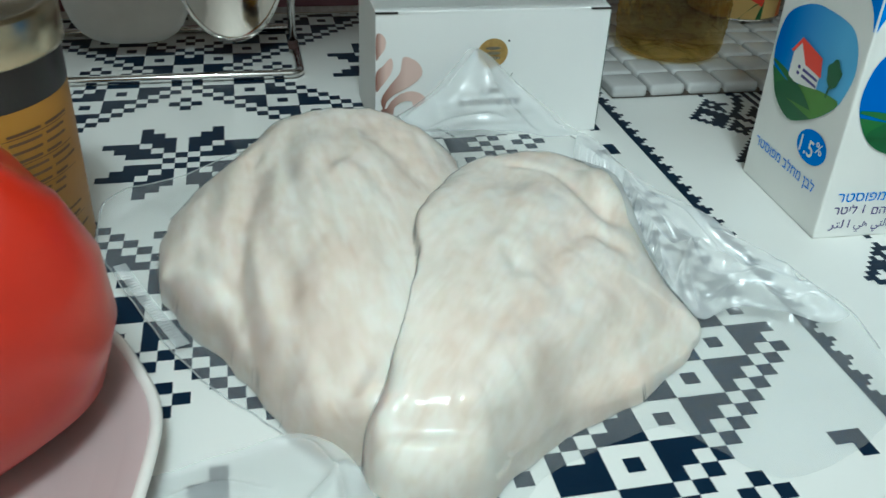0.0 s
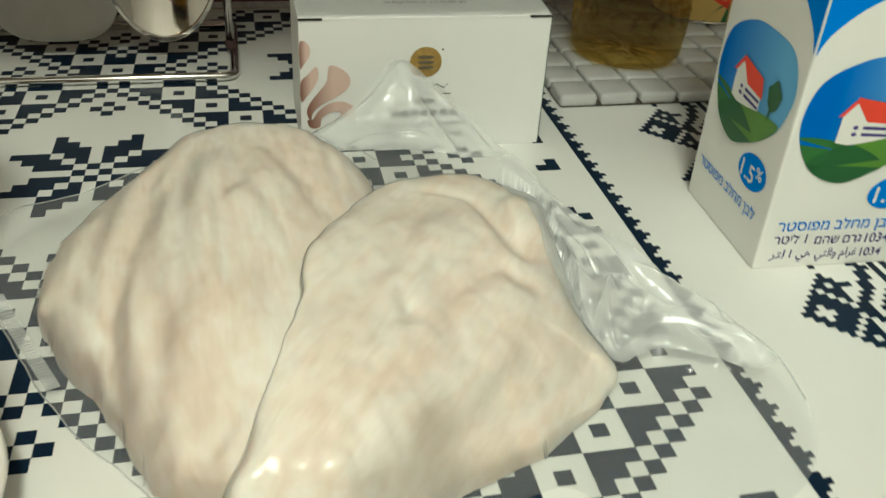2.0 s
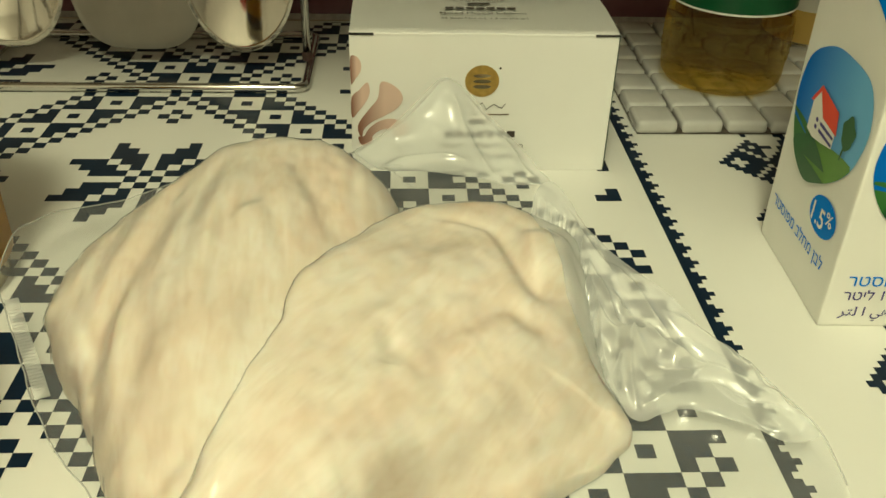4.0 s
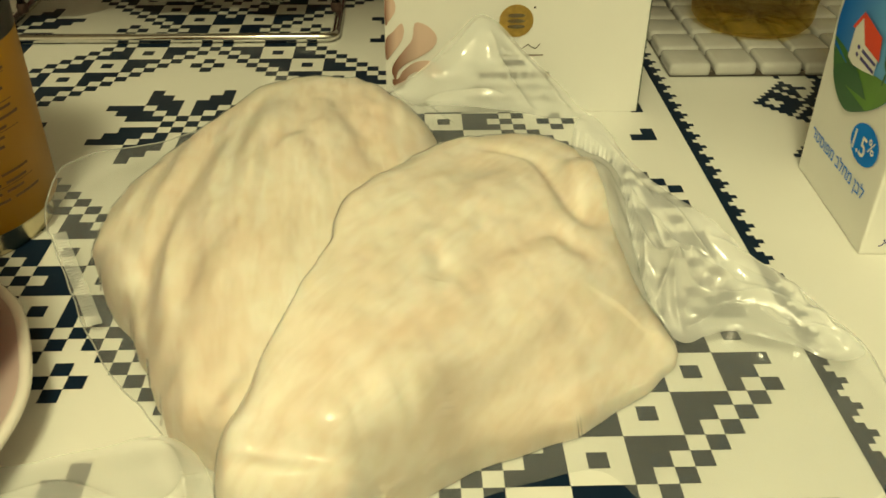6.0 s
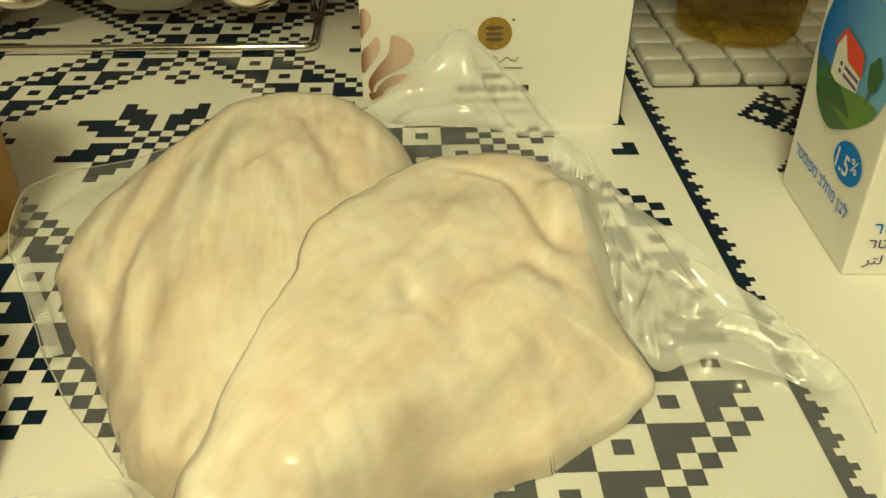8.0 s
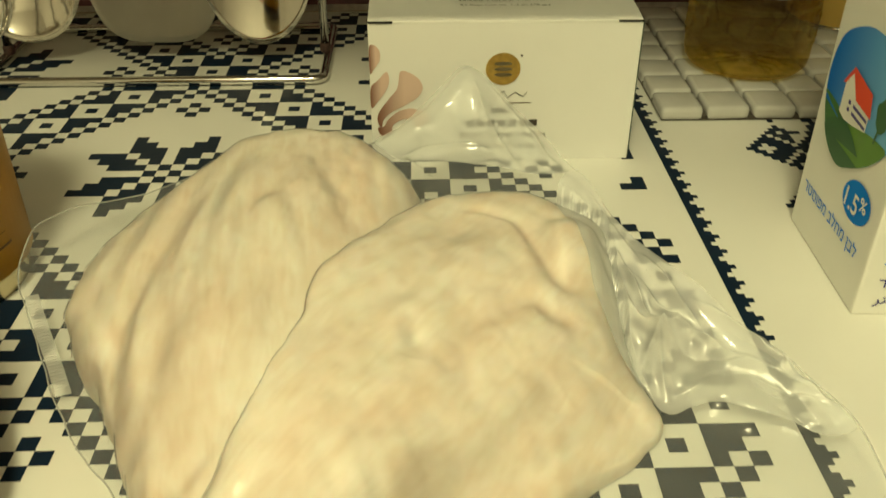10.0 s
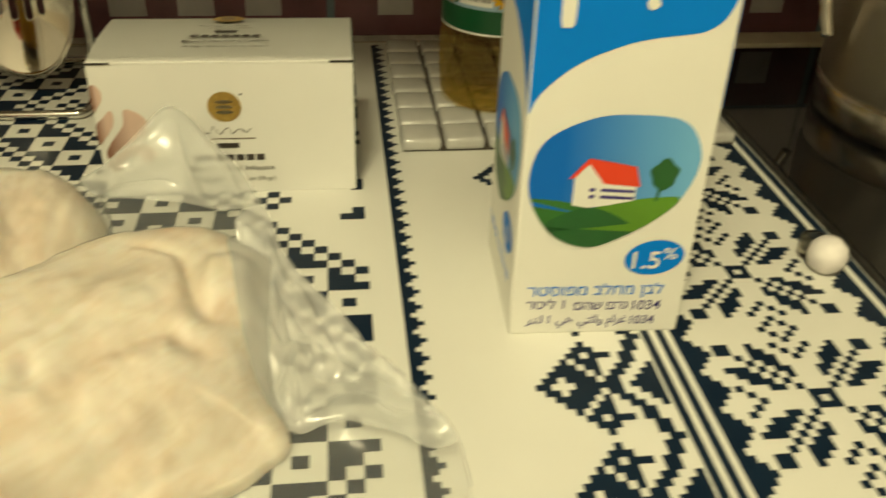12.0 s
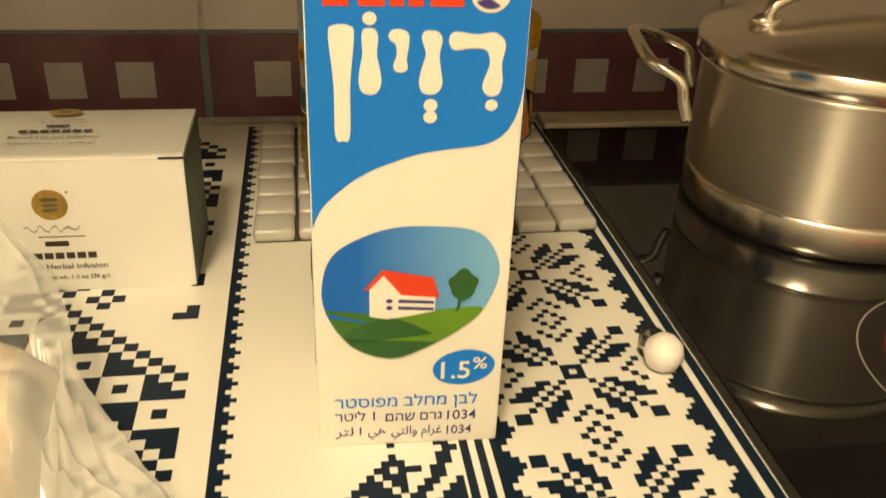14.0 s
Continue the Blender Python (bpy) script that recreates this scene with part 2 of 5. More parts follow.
def part(name, bm, mat, parent=None, label="", smooth=False):
    """One mesh object out of a bmesh, under a thing or a part."""
    me = bpy.data.meshes.new(name)
    bm.to_mesh(me)
    bm.free()
    for f in me.polygons:
        f.use_smooth = smooth
    for mm in mat if isinstance(mat, (list, tuple)) else (mat,):
        me.materials.append(mm)
    ob = new(name, me)
    ob.parent = parent
    if label:
        ob["label"] = label
    return ob


def thing(name, m, label, category, group="", kind=""):
    ob = new(name)
    ob.empty_display_size = 0.02
    ob.matrix_world = m
    return tagged(ob, label, category, group, kind)


def box(bm, x0, x1, y0, y1, z0, z1, bevel=0.0):
    made = bmesh.ops.create_cube(bm, size=1)["verts"]
    bmesh.ops.transform(bm, verts=made, matrix=Matrix.LocRotScale(((x0 + x1) / 2, (y0 + y1) / 2, (z0 + z1) / 2), None, (x1 - x0, y1 - y0, z1 - z0)))
    if bevel:
        edges = list({e for v in made for e in v.link_edges})
        bmesh.ops.bevel(bm, geom=edges, offset=bevel, segments=2, profile=0.6, affect="EDGES")
    return bm


def boxed(x0, x1, y0, y1, z0, z1, bevel=0.0):
    return box(bmesh.new(), x0, x1, y0, y1, z0, z1, bevel)


def lathe(profile, seg=64, cap=False):
    """A turned shape from (radius, height) pairs."""
    bm = bmesh.new()
    rings = []
    for r, z in profile:
        if r < 1e-6:
            rings.append([bm.verts.new((0, 0, z))])
        else:
            rings.append([bm.verts.new((r * math.cos(2 * math.pi * k / seg), r * math.sin(2 * math.pi * k / seg), z)) for k in range(seg)])
    for a, b in zip(rings, rings[1:]):
        for k in range(seg):
            j = (k + 1) % seg
            if len(a) == 1 and len(b) == 1:
                continue
            if len(a) == 1:
                bm.faces.new((a[0], b[j], b[k]))
            elif len(b) == 1:
                bm.faces.new((a[k], a[j], b[0]))
            else:
                bm.faces.new((a[k], a[j], b[j], b[k]))
    bmesh.ops.recalc_face_normals(bm, faces=bm.faces)
    return bm


def spline(points, n=8, closed=True):
    """A smooth line through a few corners (Catmull-Rom)."""
    pts = [Vector(p) for p in points]
    out = []
    count = len(pts) if closed else len(pts) - 1
    for k in range(count):
        if closed:
            a, b, c, d = pts[k - 1], pts[k], pts[(k + 1) % len(pts)], pts[(k + 2) % len(pts)]
        else:
            a, b, c, d = pts[max(k - 1, 0)], pts[k], pts[k + 1], pts[min(k + 2, len(pts) - 1)]
        for s in range(n):
            t = s / n
            out.append(0.5 * ((2 * b) + (c - a) * t + (2 * a - 5 * b + 4 * c - d) * t * t + (3 * b - a - 3 * c + d) * t ** 3))
    if not closed:
        out.append(pts[-1])
    return out


def tube(points, radius, seg=10, closed=False):
    """A round wire along a line."""
    bm = bmesh.new()
    pts = [Vector(p) for p in points]
    rings = []
    up = Vector((0.13, 0.21, 0.97))
    for k, p in enumerate(pts):
        a = pts[k - 1] if (k > 0 or closed) else p
        b = pts[(k + 1) % len(pts)] if (k < len(pts) - 1 or closed) else p
        d = (b - a).normalized()
        s = d.cross(up).normalized()
        u = s.cross(d)
        r = radius[k] if isinstance(radius, (list, tuple)) else radius
        rings.append([bm.verts.new(p + r * (math.cos(2 * math.pi * q / seg) * s + math.sin(2 * math.pi * q / seg) * u)) for q in range(seg)])
    pairs = list(zip(rings, rings[1:])) + ([(rings[-1], rings[0])] if closed else [])
    for a, b in pairs:
        for q in range(seg):
            j = (q + 1) % seg
            bm.faces.new((a[q], a[j], b[j], b[q]))
    if not closed:
        bm.faces.new(rings[0])
        bm.faces.new(rings[-1])
    bmesh.ops.recalc_face_normals(bm, faces=bm.faces)
    return bm


def flat(points, m, lift=0.0002):
    """A flat printed shape: outline in the face's own x and y, on the face whose frame is m."""
    bm = bmesh.new()
    pts = [Vector((p[0], p[1], lift)) for p in points]
    vs = [bm.verts.new(m @ p) for p in pts]
    for a, b_, c in geometry.tessellate_polygon([[Vector((p.x * 1000, p.y * 1000, 0)) for p in pts]]):
        bm.faces.new((vs[a], vs[b_], vs[c]))
    return bm


def oval(cx, cy, rx, ry, n=32, turn=0.0):
    c, s = math.cos(turn), math.sin(turn)
    out = []
    for k in range(n):
        a = 2 * math.pi * k / n
        x, y = rx * math.cos(a), ry * math.sin(a)
        out.append((cx + c * x - s * y, cy + s * x + c * y))
    return out


def lettering(name, body, size, m, mat, parent, x=0.0, y=0.0, width=None, lift=0.0003, bold=0.004):
    """Words in the built-in font as a flat mesh on the face whose frame is m; x, y: its lower left corner; width: stretched to it."""
    cu = bpy.data.curves.new(name, "FONT")
    cu.body, cu.size, cu.offset = body, size, size * bold
    ob = bpy.data.objects.new(name, cu)
    scene.collection.objects.link(ob)
    bpy.context.view_layer.update()
    me = bpy.data.meshes.new_from_object(ob.evaluated_get(bpy.context.evaluated_depsgraph_get()))
    bpy.data.objects.remove(ob)
    xs = [v.co.x for v in me.vertices]
    k = width / (max(xs) - min(xs)) if width else 1.0
    low = min(xs)
    for v in me.vertices:
        v.co = m @ Vector((x + (v.co.x - low) * k, y + v.co.y, lift))
    me.materials.clear()
    me.materials.append(mat)
    out = new(name, me)
    out.parent = parent
    return out

# ---- the room that closes the place ----
CELL = 0.0062


def structure(name, bm, mat, label, category):
    return tagged(part(name, bm, mat), label, category, kind="structure")


structure("floor", boxed(-2.2, 2.4, -2.6, 0.8, -0.96, -0.90), FLOORM, "brown stone kitchen floor", "floor")
structure("ceiling", boxed(-2.2, 2.4, -2.6, 0.8, 1.60, 1.68), PLASTER, "plain plaster ceiling of the kitchen", "ceiling")
structure("wall_south", boxed(-2.2, 2.4, -1.98, -1.90, -0.90, 1.60), PLASTER, "plain plaster wall behind the viewer", "wall")
structure("wall_west", boxed(-2.28, -2.2, -2.6, 0.8, -0.90, 1.60), PLASTER, "plain plaster side wall", "wall")
structure("wall_east", boxed(2.4, 2.48, -2.6, 0.8, -0.90, 1.60), PLASTER, "plain plaster side wall", "wall")
structure("wall_north", boxed(-2.2, 2.4, 0.5118, 0.62, -0.90, 1.60), JOINT, "kitchen wall behind the counter, grey joints", "wall")
structure("worktop", boxed(-2.2, 2.4, -0.34, 0.516, -0.042, -0.002, 0.002), COUNTER, "beige laminate kitchen worktop", "worktop")
# Unseen box added overhead so that the counter's back and wall fall in shadow.
structure("overhead_shade_box", boxed(-1.2, 1.2, 0.114, 0.510, 0.375, 1.10, 0.002), CUPBOARD, "unseen brown box added over the counter to shade its back", "cupboard")
structure("base_cupboard_front", boxed(-2.2, 2.4, -0.28, 0.50, -0.90, -0.042), CUPBOARD, "brown base cupboards under the worktop", "cupboard")

# ---- printed vinyl mat ----


def lattice_dark(i, j):
    """Left field of the mat: checked bands crossing every 42 rows, stars between, small crosses at the crossings."""
    a, b = (i + j - 9) % 42, (i - j + 9) % 42
    a = a - 42 if a > 21 else a
    b = b - 42 if b > 21 else b
    ring = i % 3 == 0 and j % 3 == 0
    if abs(a) <= 3 or abs(b) <= 3:
        ci, cj = 3 * round(i / 3), 3 * round(j / 3)
        for s in ((ci + cj - 9) % 42, (ci - cj + 9) % 42):
            if s == 0:
                return ring
        return True
    if abs(a) == 4 or abs(b) == 4:
        return False
    if abs(a) == 5 or abs(b) == 5:
        return True
    for ci, cj in ((0, 9), (21, -12)):
        x, y = (i - ci + 21) % 42 - 21, (j - cj + 21) % 42 - 21
        if (abs(x), abs(y)) in ((9, 1), (8, 0), (10, 0), (1, 9), (0, 8), (0, 10)):
            return True
    for ci, cj in ((0, -12), (21, 9)):
        x, y = abs((i - ci + 21) % 42 - 21), abs((j - cj + 21) % 42 - 21)
        star = {0: (1,), 1: (0, 2, 3, 4), 2: (1, 3, 4, 5), 3: (1, 2, 4, 5, 6), 4: (1, 2, 3), 5: (2, 3), 6: (3,)}
        if y in star and x in star[y]:
            return True
    return False


FLOWER = {0: (1, 7), 1: (0, 1, 8), 2: (2, 4, 5, 9), 3: (3, 5, 6, 7), 4: (2, 4, 6, 7, 8), 5: (2, 3, 5, 7, 8, 9), 6: (3, 4, 6),
          7: (0, 3, 4, 5, 7), 8: (1, 4, 5, 8, 9), 9: (2, 5, 8, 9), 10: (0,), 11: (1,), 12: (2,)}
FIGURE = ("##...######.####",
          ".##.####.##..###",
          "..#####.#.##..##",
          "...###.##..##..#",
          "....#.###...##..",
          ".....##.###.##..",
          "......###....##.",
          ".......#.....##.",
          "..............##")


def mat_print():
    """Runs of dark cells, as (x0, x1, y0, y1)."""
    runs = []

    def row(cells, x, w, y, h):
        k = 0
        while k < len(cells):
            if cells[k]:
                e = k
                while e < len(cells) and cells[e]:
                    e += 1
                runs.append((x + k * w, x + e * w, y, y + h))
                k = e
            else:
                k += 1

    for j in range(-100, 28):
        y = (j - 0.5 + 54) * CELL
        if y < -0.285:
            continue
        row([lattice_dark(i, j) for i in range(-40, 38)], (-40.5 - 40) * CELL, CELL, y, min(CELL, 0.5 - y))
    # toothed line beside the field
    y, k = 0.185 - 40 * 0.0116 - 0.00145, 0
    while y < 0.494:
        runs.append((-0.0022, (0.0062, 0.0036, 0.0011, 0.0036)[k % 4], y, y + 0.0029))
        y += 0.0029
        k += 1
    # figures, stripes and flowers on the other half
    f = 0.087 / 24
    for j in range(-130, 130):
        y = 0.1058 + (j - 0.5) * f
        if -0.285 < y < 0.496:
            row([c == "#" for c in FIGURE[abs((j + 8) % 16 - 8)]], 0.0448, 0.0031, y, f)
    runs.append((0.0955, 0.0990, -0.285, 0.498))
    runs.append((0.1018, 0.1052, -0.285, 0.498))
    runs.append((0.1080, 0.1110, -0.285, 0.498))
    runs.append((0.2036, 0.2066, -0.285, 0.498))
    runs.append((0.2100, 0.2148, -0.285, 0.498))
    for j in range(-105, 90):
        y = 0.179 + (j - 0.5) * f
        if not -0.285 < y < 0.496:
            continue
        jj = abs((j + 12) % 24 - 12)
        cells = [abs(i) in FLOWER[jj] for i in range(-12, 13)]
        row(cells, 0.155 - 12.5 * f * 0.97, f * 0.97, y, f)
        t = abs((j + 1) % 6 - 3)
        wide = (2.5, 1.9, 1.1, 0.35)[t] * f
        runs.append((0.1110, 0.1110 + wide, y, y + f))
        runs.append((0.2036 - wide, 0.2036, y, y + f))
    return runs


mat_thing = thing("vinyl_mat", pose(0, 0, 0), "white vinyl counter mat printed with navy folk pattern", "mat")
part("sheet", boxed(-0.52, 0.2155, -0.29, 0.503, -0.0022, 0.0), VINYL, mat_thing)
bm = bmesh.new()
for x0, x1, y0, y1 in mat_print():
    bm.faces.new([bm.verts.new(p) for p in ((x0, y0, 0.00015), (x1, y0, 0.00015), (x1, y1, 0.00015), (x0, y1, 0.00015))])
part("printed_pattern", bm, NAVY, mat_thing, "navy cross-stitch print of stars and checks")

# ---- hob ----
hob = thing("ceramic_hob", pose(0, 0, 0), "black glass hob with thin metal edge trim", "hob")
part("glass_plate", boxed(0.2185, 0.80, -0.03, 0.473, -0.002, 0.0030, 0.0008), HOB, hob, "black ceramic glass")
part("trim", boxed(0.2155, 0.2185, -0.033, 0.476, -0.002, 0.0026, 0.0006), TRIM, hob, "dull metal side trim")
part("trim", boxed(0.2185, 0.80, 0.473, 0.476, -0.002, 0.0026, 0.0006), TRIM, hob, "dull metal back trim")
ring = lathe([(0.0735, 0.0033), (0.0745, 0.0033)], 96)
bmesh.ops.translate(ring, verts=ring.verts, vec=(0.363, 0.150, 0))
zone = lathe([(0, 0.0032), (0.062, 0.0032)], 64)
bmesh.ops.translate(zone, verts=zone.verts, vec=(0.363, 0.150, 0))
part("cooking_zone_glow", zone, GLOW, hob, "hot red glow under the glass")
part("cooking_zone_ring", ring, RING, hob, "thin grey printed ring")

structure("wall_edging", boxed(0.2185, 2.4, 0.4830, 0.5095, -0.002, 0.0035, 0.0012), EDGING, "cream edging strip between hob and wall", "trim")

# ---- pot ----
POT = (0.362, 0.338)
pot = thing("cooking_pot", pose(*POT, 0.003), "stainless steel pot with lid on the hob", "pot")
R = 0.087
part("base", lathe([(0, 0.0), (R * 0.955, 0.0), (R * 0.985, 0.002), (R * 0.995, 0.006), (R * 0.995, 0.0200), (R * 0.985, 0.0222), (R * 0.97, 0.0226), (0, 0.0226)], 96), POTSTEEL, pot, "thick layered steel base", True)
part("body", lathe([(0, 0.0226), (R * 0.975, 0.0228), (R * 0.985, 0.0235), (R, 0.0255), (R, 0.088), (R + 0.003, 0.0905), (R + 0.003, 0.0915), (R - 0.002, 0.0915), (R - 0.003, 0.03), (0, 0.028)], 96), POTWALL, pot, "polished steel wall", True)
lid = part("lid", lathe([(R - 0.004, 0.089), (R + 0.003, 0.0925), (R + 0.0045, 0.0935), (R + 0.0045, 0.1045), (R + 0.002, 0.1068), (R - 0.003, 0.1072), (R - 0.006, 0.1088), (R * 0.8, 0.1135), (R * 0.55, 0.119), (R * 0.3, 0.1225), (0, 0.124)], 96), POTSTEEL, pot, "domed steel lid with rolled edge", True)
for side in (-1, 1):
    ang = radians(155 if side < 0 else -25)
    c, s_ = math.cos(ang), math.sin(ang)

    def at_(out, across, up):
        return Vector((c * out - s_ * across, s_ * out + c * across, up))

    line = [at_(R + 0.002, -0.035, 0.054), at_(R + 0.006, -0.035, 0.066), at_(R + 0.010, -0.035, 0.078), at_(R + 0.028, -0.031, 0.086), at_(R + 0.040, -0.012, 0.094),
            at_(R + 0.043, 0.0, 0.096), at_(R + 0.040, 0.012, 0.094), at_(R + 0.028, 0.031, 0.086), at_(R + 0.010, 0.035, 0.078), at_(R + 0.006, 0.035, 0.066), at_(R + 0.002, 0.035, 0.054)]
    part("side_handle", tube(spline(line, 6, False), 0.0038, 12), POTSTEEL, pot, "bent round steel bar", True)
lift = [Vector((x, y, z)) for x, y, z in ((-0.063, 0, 0.117), (-0.060, 0, 0.126), (-0.036, 0, 0.135), (0, 0, 0.1385), (0.036, 0, 0.135), (0.060, 0, 0.126), (0.063, 0, 0.117))]
grip = tube(spline(lift, 7, False), 0.0046, 12)
for v in grip.verts:
    v.co.y *= 1.9
for foot in (-0.062, 0.062):
    made = bmesh.ops.create_uvsphere(grip, u_segments=16, v_segments=10, radius=0.009)["verts"]
    bmesh.ops.transform(grip, verts=made, matrix=pose(foot, 0, 0.1165) @ Matrix.Diagonal((1.2, 1, 0.55, 1)))
part("lid_handle", grip, POTSTEEL, lid, "arched steel grip", True)

# ---- tea box ----
W, D, Hh = 0.127, 0.066, 0.0725
tea = thing("tea_box", pose(-0.146, 0.271, 0), "white cardboard tea box with gold seal", "box")
body = part("body", boxed(0, W, 0, D, 0, Hh - 0.0012, 0.0005), CARD, tea)
bm = bmesh.new()
cols = 12
for k in range(cols + 1):
    y = -0.0002 + D * k / cols
    z = Hh - 0.0010 + 0.0014 * math.sin(math.pi * k / cols) - (0.0012 if k == 0 else 0)
    for x in (0.0002, W - 0.0002):
        bm.verts.new((x, y, z))
bm.verts.ensure_lookup_table()
for k in range(cols):
    bm.faces.new([bm.verts[q] for q in (2 * k, 2 * k + 1, 2 * k + 3, 2 * k + 2)])
bmesh.ops.solidify(bm, geom=bm.faces[:], thickness=0.0006)
part("top_flap", bm, CARD, tea, "slightly bowed cardboard flap")
part("end_panel", boxed(W - 0.0003, W + 0.0006, 0.0008, D - 0.0008, 0.0008, Hh - 0.0022), GREENSIDE, tea, "dark green printed end")
# Solid black strips painted where the tuck flap's gaps lie in shade.
for x0, x1 in ((0.0, 0.0115), (W - 0.0115, W)):
    part("slot_shade", boxed(x0, x1, -0.0006, 0.0006, Hh - 0.0022, Hh - 0.0013), BLACKP, body, "black strip for the shade in the gap beside the tuck flap")
TF = pose(0, 0, 0, 90)
TT = pose(0, 0, Hh + 0.0012)


def seal(frame_m, x, y, rx, ry):
    disc = part("gold_seal", flat(oval(x, y, rx, ry, 40), frame_m, 0.0004), GOLD, tea, "embossed gold foil seal")
    for k in (-1, 0, 1):
        part("embossing", flat(oval(x, y + k * ry * 0.34, rx * 0.52, ry * 0.12, 20), frame_m, 0.0007), BRASSY, disc)


seal(TF, 0.0630, 0.0480, 0.0082, 0.0080)
seal(TT, 0.0625, 0.0565, 0.0082, 0.0045)
part("registered_dot", flat(oval(0.0715, 0.0545, 0.0006, 0.0006, 10), TF, 0.0003), INK, tea)


def bar(name, x0, x1, y0, y1, m, mat, parent, lift=0.0003):
    return part(name, flat(((x0, y0), (x1, y0), (x1, y1), (x0, y1)), m, lift), mat, parent)


def flourish(m, x, y, k):
    """A written name, as a thin wavy stroke and its underline."""
    line = [(x + 0.026 * s / 14 * 1.0, y + 0.0016 * k * math.sin(s * 1.9) + (0.0012 * k if s % 4 == 0 else 0)) for s in range(15)]
    up = [(a, b + 0.0005 * k) for a, b in line]
    part("handwriting_stroke", flat(line + up[::-1], m, 0.0003), INK, tea)
    bar("handwriting_underline", x + 0.006, x + 0.028, y - 0.0040 * k, y - 0.0035 * k, m, BROWNP, tea)


flourish(TF, 0.0490, 0.0345, 1.0)
flourish(TT, 0.0480, 0.0450, 0.8)
for m, ys, k in ((TF, (0.0255, 0.0185, 0.0128, 0.0070), 1.0), (TT, (0.0355, 0.0280, 0.0205, 0.0130), 1.0)):
    bar("title_bar", 0.0575, 0.0685, ys[0], ys[0] + 0.0028, m, INK, tea)
    for a in range(7):
        bar("title_bar", 0.0460 + a * 0.0051, 0.0460 + a * 0.0051 + 0.0040, ys[1], ys[1] + 0.0034, m, INK, tea)
    lettering("printed_line", "Mixed Herbal Infusion", 0.0042, m, INK, tea, 0.0430, ys[2], 0.042)
    lettering("printed_line", "24 Bags Net wt. 1.2 oz (36 gr)", 0.0032, m, INK, tea, 0.0432, ys[3], 0.042)
PETALS = (((0.0004, 0.0590), (0.0030, 0.0600), (0.0052, 0.0570), (0.0050, 0.0525), (0.0020, 0.0480), (0.0004, 0.0465)),
          ((0.0004, 0.0390), (0.0040, 0.0430), (0.0080, 0.0470), (0.0092, 0.0430), (0.0078, 0.0380), (0.0035, 0.0320), (0.0004, 0.0290)),
          ((0.0145, 0.0470), (0.0190, 0.0465), (0.0235, 0.0430), (0.0250, 0.0385), (0.0225, 0.0340), (0.0165, 0.0300), (0.0100, 0.0265), (0.0060, 0.0225), (0.0048, 0.0180), (0.0030, 0.0225), (0.0042, 0.0270), (0.0085, 0.0330), (0.0130, 0.0390)),
          ((0.0040, 0.0150), (0.0032, 0.0185), (0.0060, 0.0190), (0.0085, 0.0230), (0.0140, 0.0272), (0.0205, 0.0282), (0.0262, 0.0255), (0.0275, 0.0222), (0.0245, 0.0195), (0.0210, 0.0190), (0.0195, 0.0225), (0.0150, 0.0225), (0.0105, 0.0195), (0.0095, 0.0150), (0.0065, 0.0138)))
for shape in PETALS:
    part("petal_print", flat(spline([(x, y, 0) for x, y in shape], 6), TF, 0.0004), PETAL, tea, "pinkish brown painted petal")

# ---- milk carton ----
carton = thing("milk_carton", pose(0.040, 0.140, 0, 0, 0, -2.0), "tall white and blue gable-top milk carton", "carton")
CW, CH = 0.071, 0.205
shell = part("body", boxed(0, CW, 0, CW, 0, CH, 0.0012), BOARD, carton, "waxed white board")
bm = bmesh.new()
lo = [bm.verts.new(p) for p in ((0.0008, 0.0008, CH), (CW - 0.0008, 0.0008, CH), (CW - 0.0008, CW - 0.0008, CH), (0.0008, CW - 0.0008, CH))]
hi = [bm.verts.new(p) for p in ((0.001, CW / 2 - 0.001, CH + 0.034), (CW - 0.001, CW / 2 - 0.001, CH + 0.034), (CW - 0.001, CW / 2 + 0.001, CH + 0.034), (0.001, CW / 2 + 0.001, CH + 0.034))]
for a in range(4):
    bm.faces.new((lo[a], lo[(a + 1) % 4], hi[(a + 1) % 4], hi[a]))
bm.faces.new(hi)
part("gable", bm, BLUE, carton, "folded blue top")
part("gable_seam", boxed(0.001, CW - 0.001, CW / 2 - 0.0012, CW / 2 + 0.0012, CH + 0.034, CH + 0.050, 0.0004), BLUE, carton, "pressed top seam")
FRONT = pose(0, -0.0001, 0, 90)
SIDE = pose(-0.0001, CW, 0, 90, 0, -90)
RIGHT = pose(CW + 0.0001, 0, 0, 90, 0, 90)
BACK = pose(CW, CW + 0.0001, 0, 90, 0, 180)
WAVE = [(0.0006, 0.098), (0.004, 0.1055), (0.012, 0.1135), (0.020, 0.1188), (0.028, 0.1222), (0.035, 0.1246), (0.043, 0.1262), (0.051, 0.1272), (0.059, 0.1284), (0.0648, 0.1318), (0.068, 0.137), (0.0698, 0.1435), (0.0704, 0.150)]


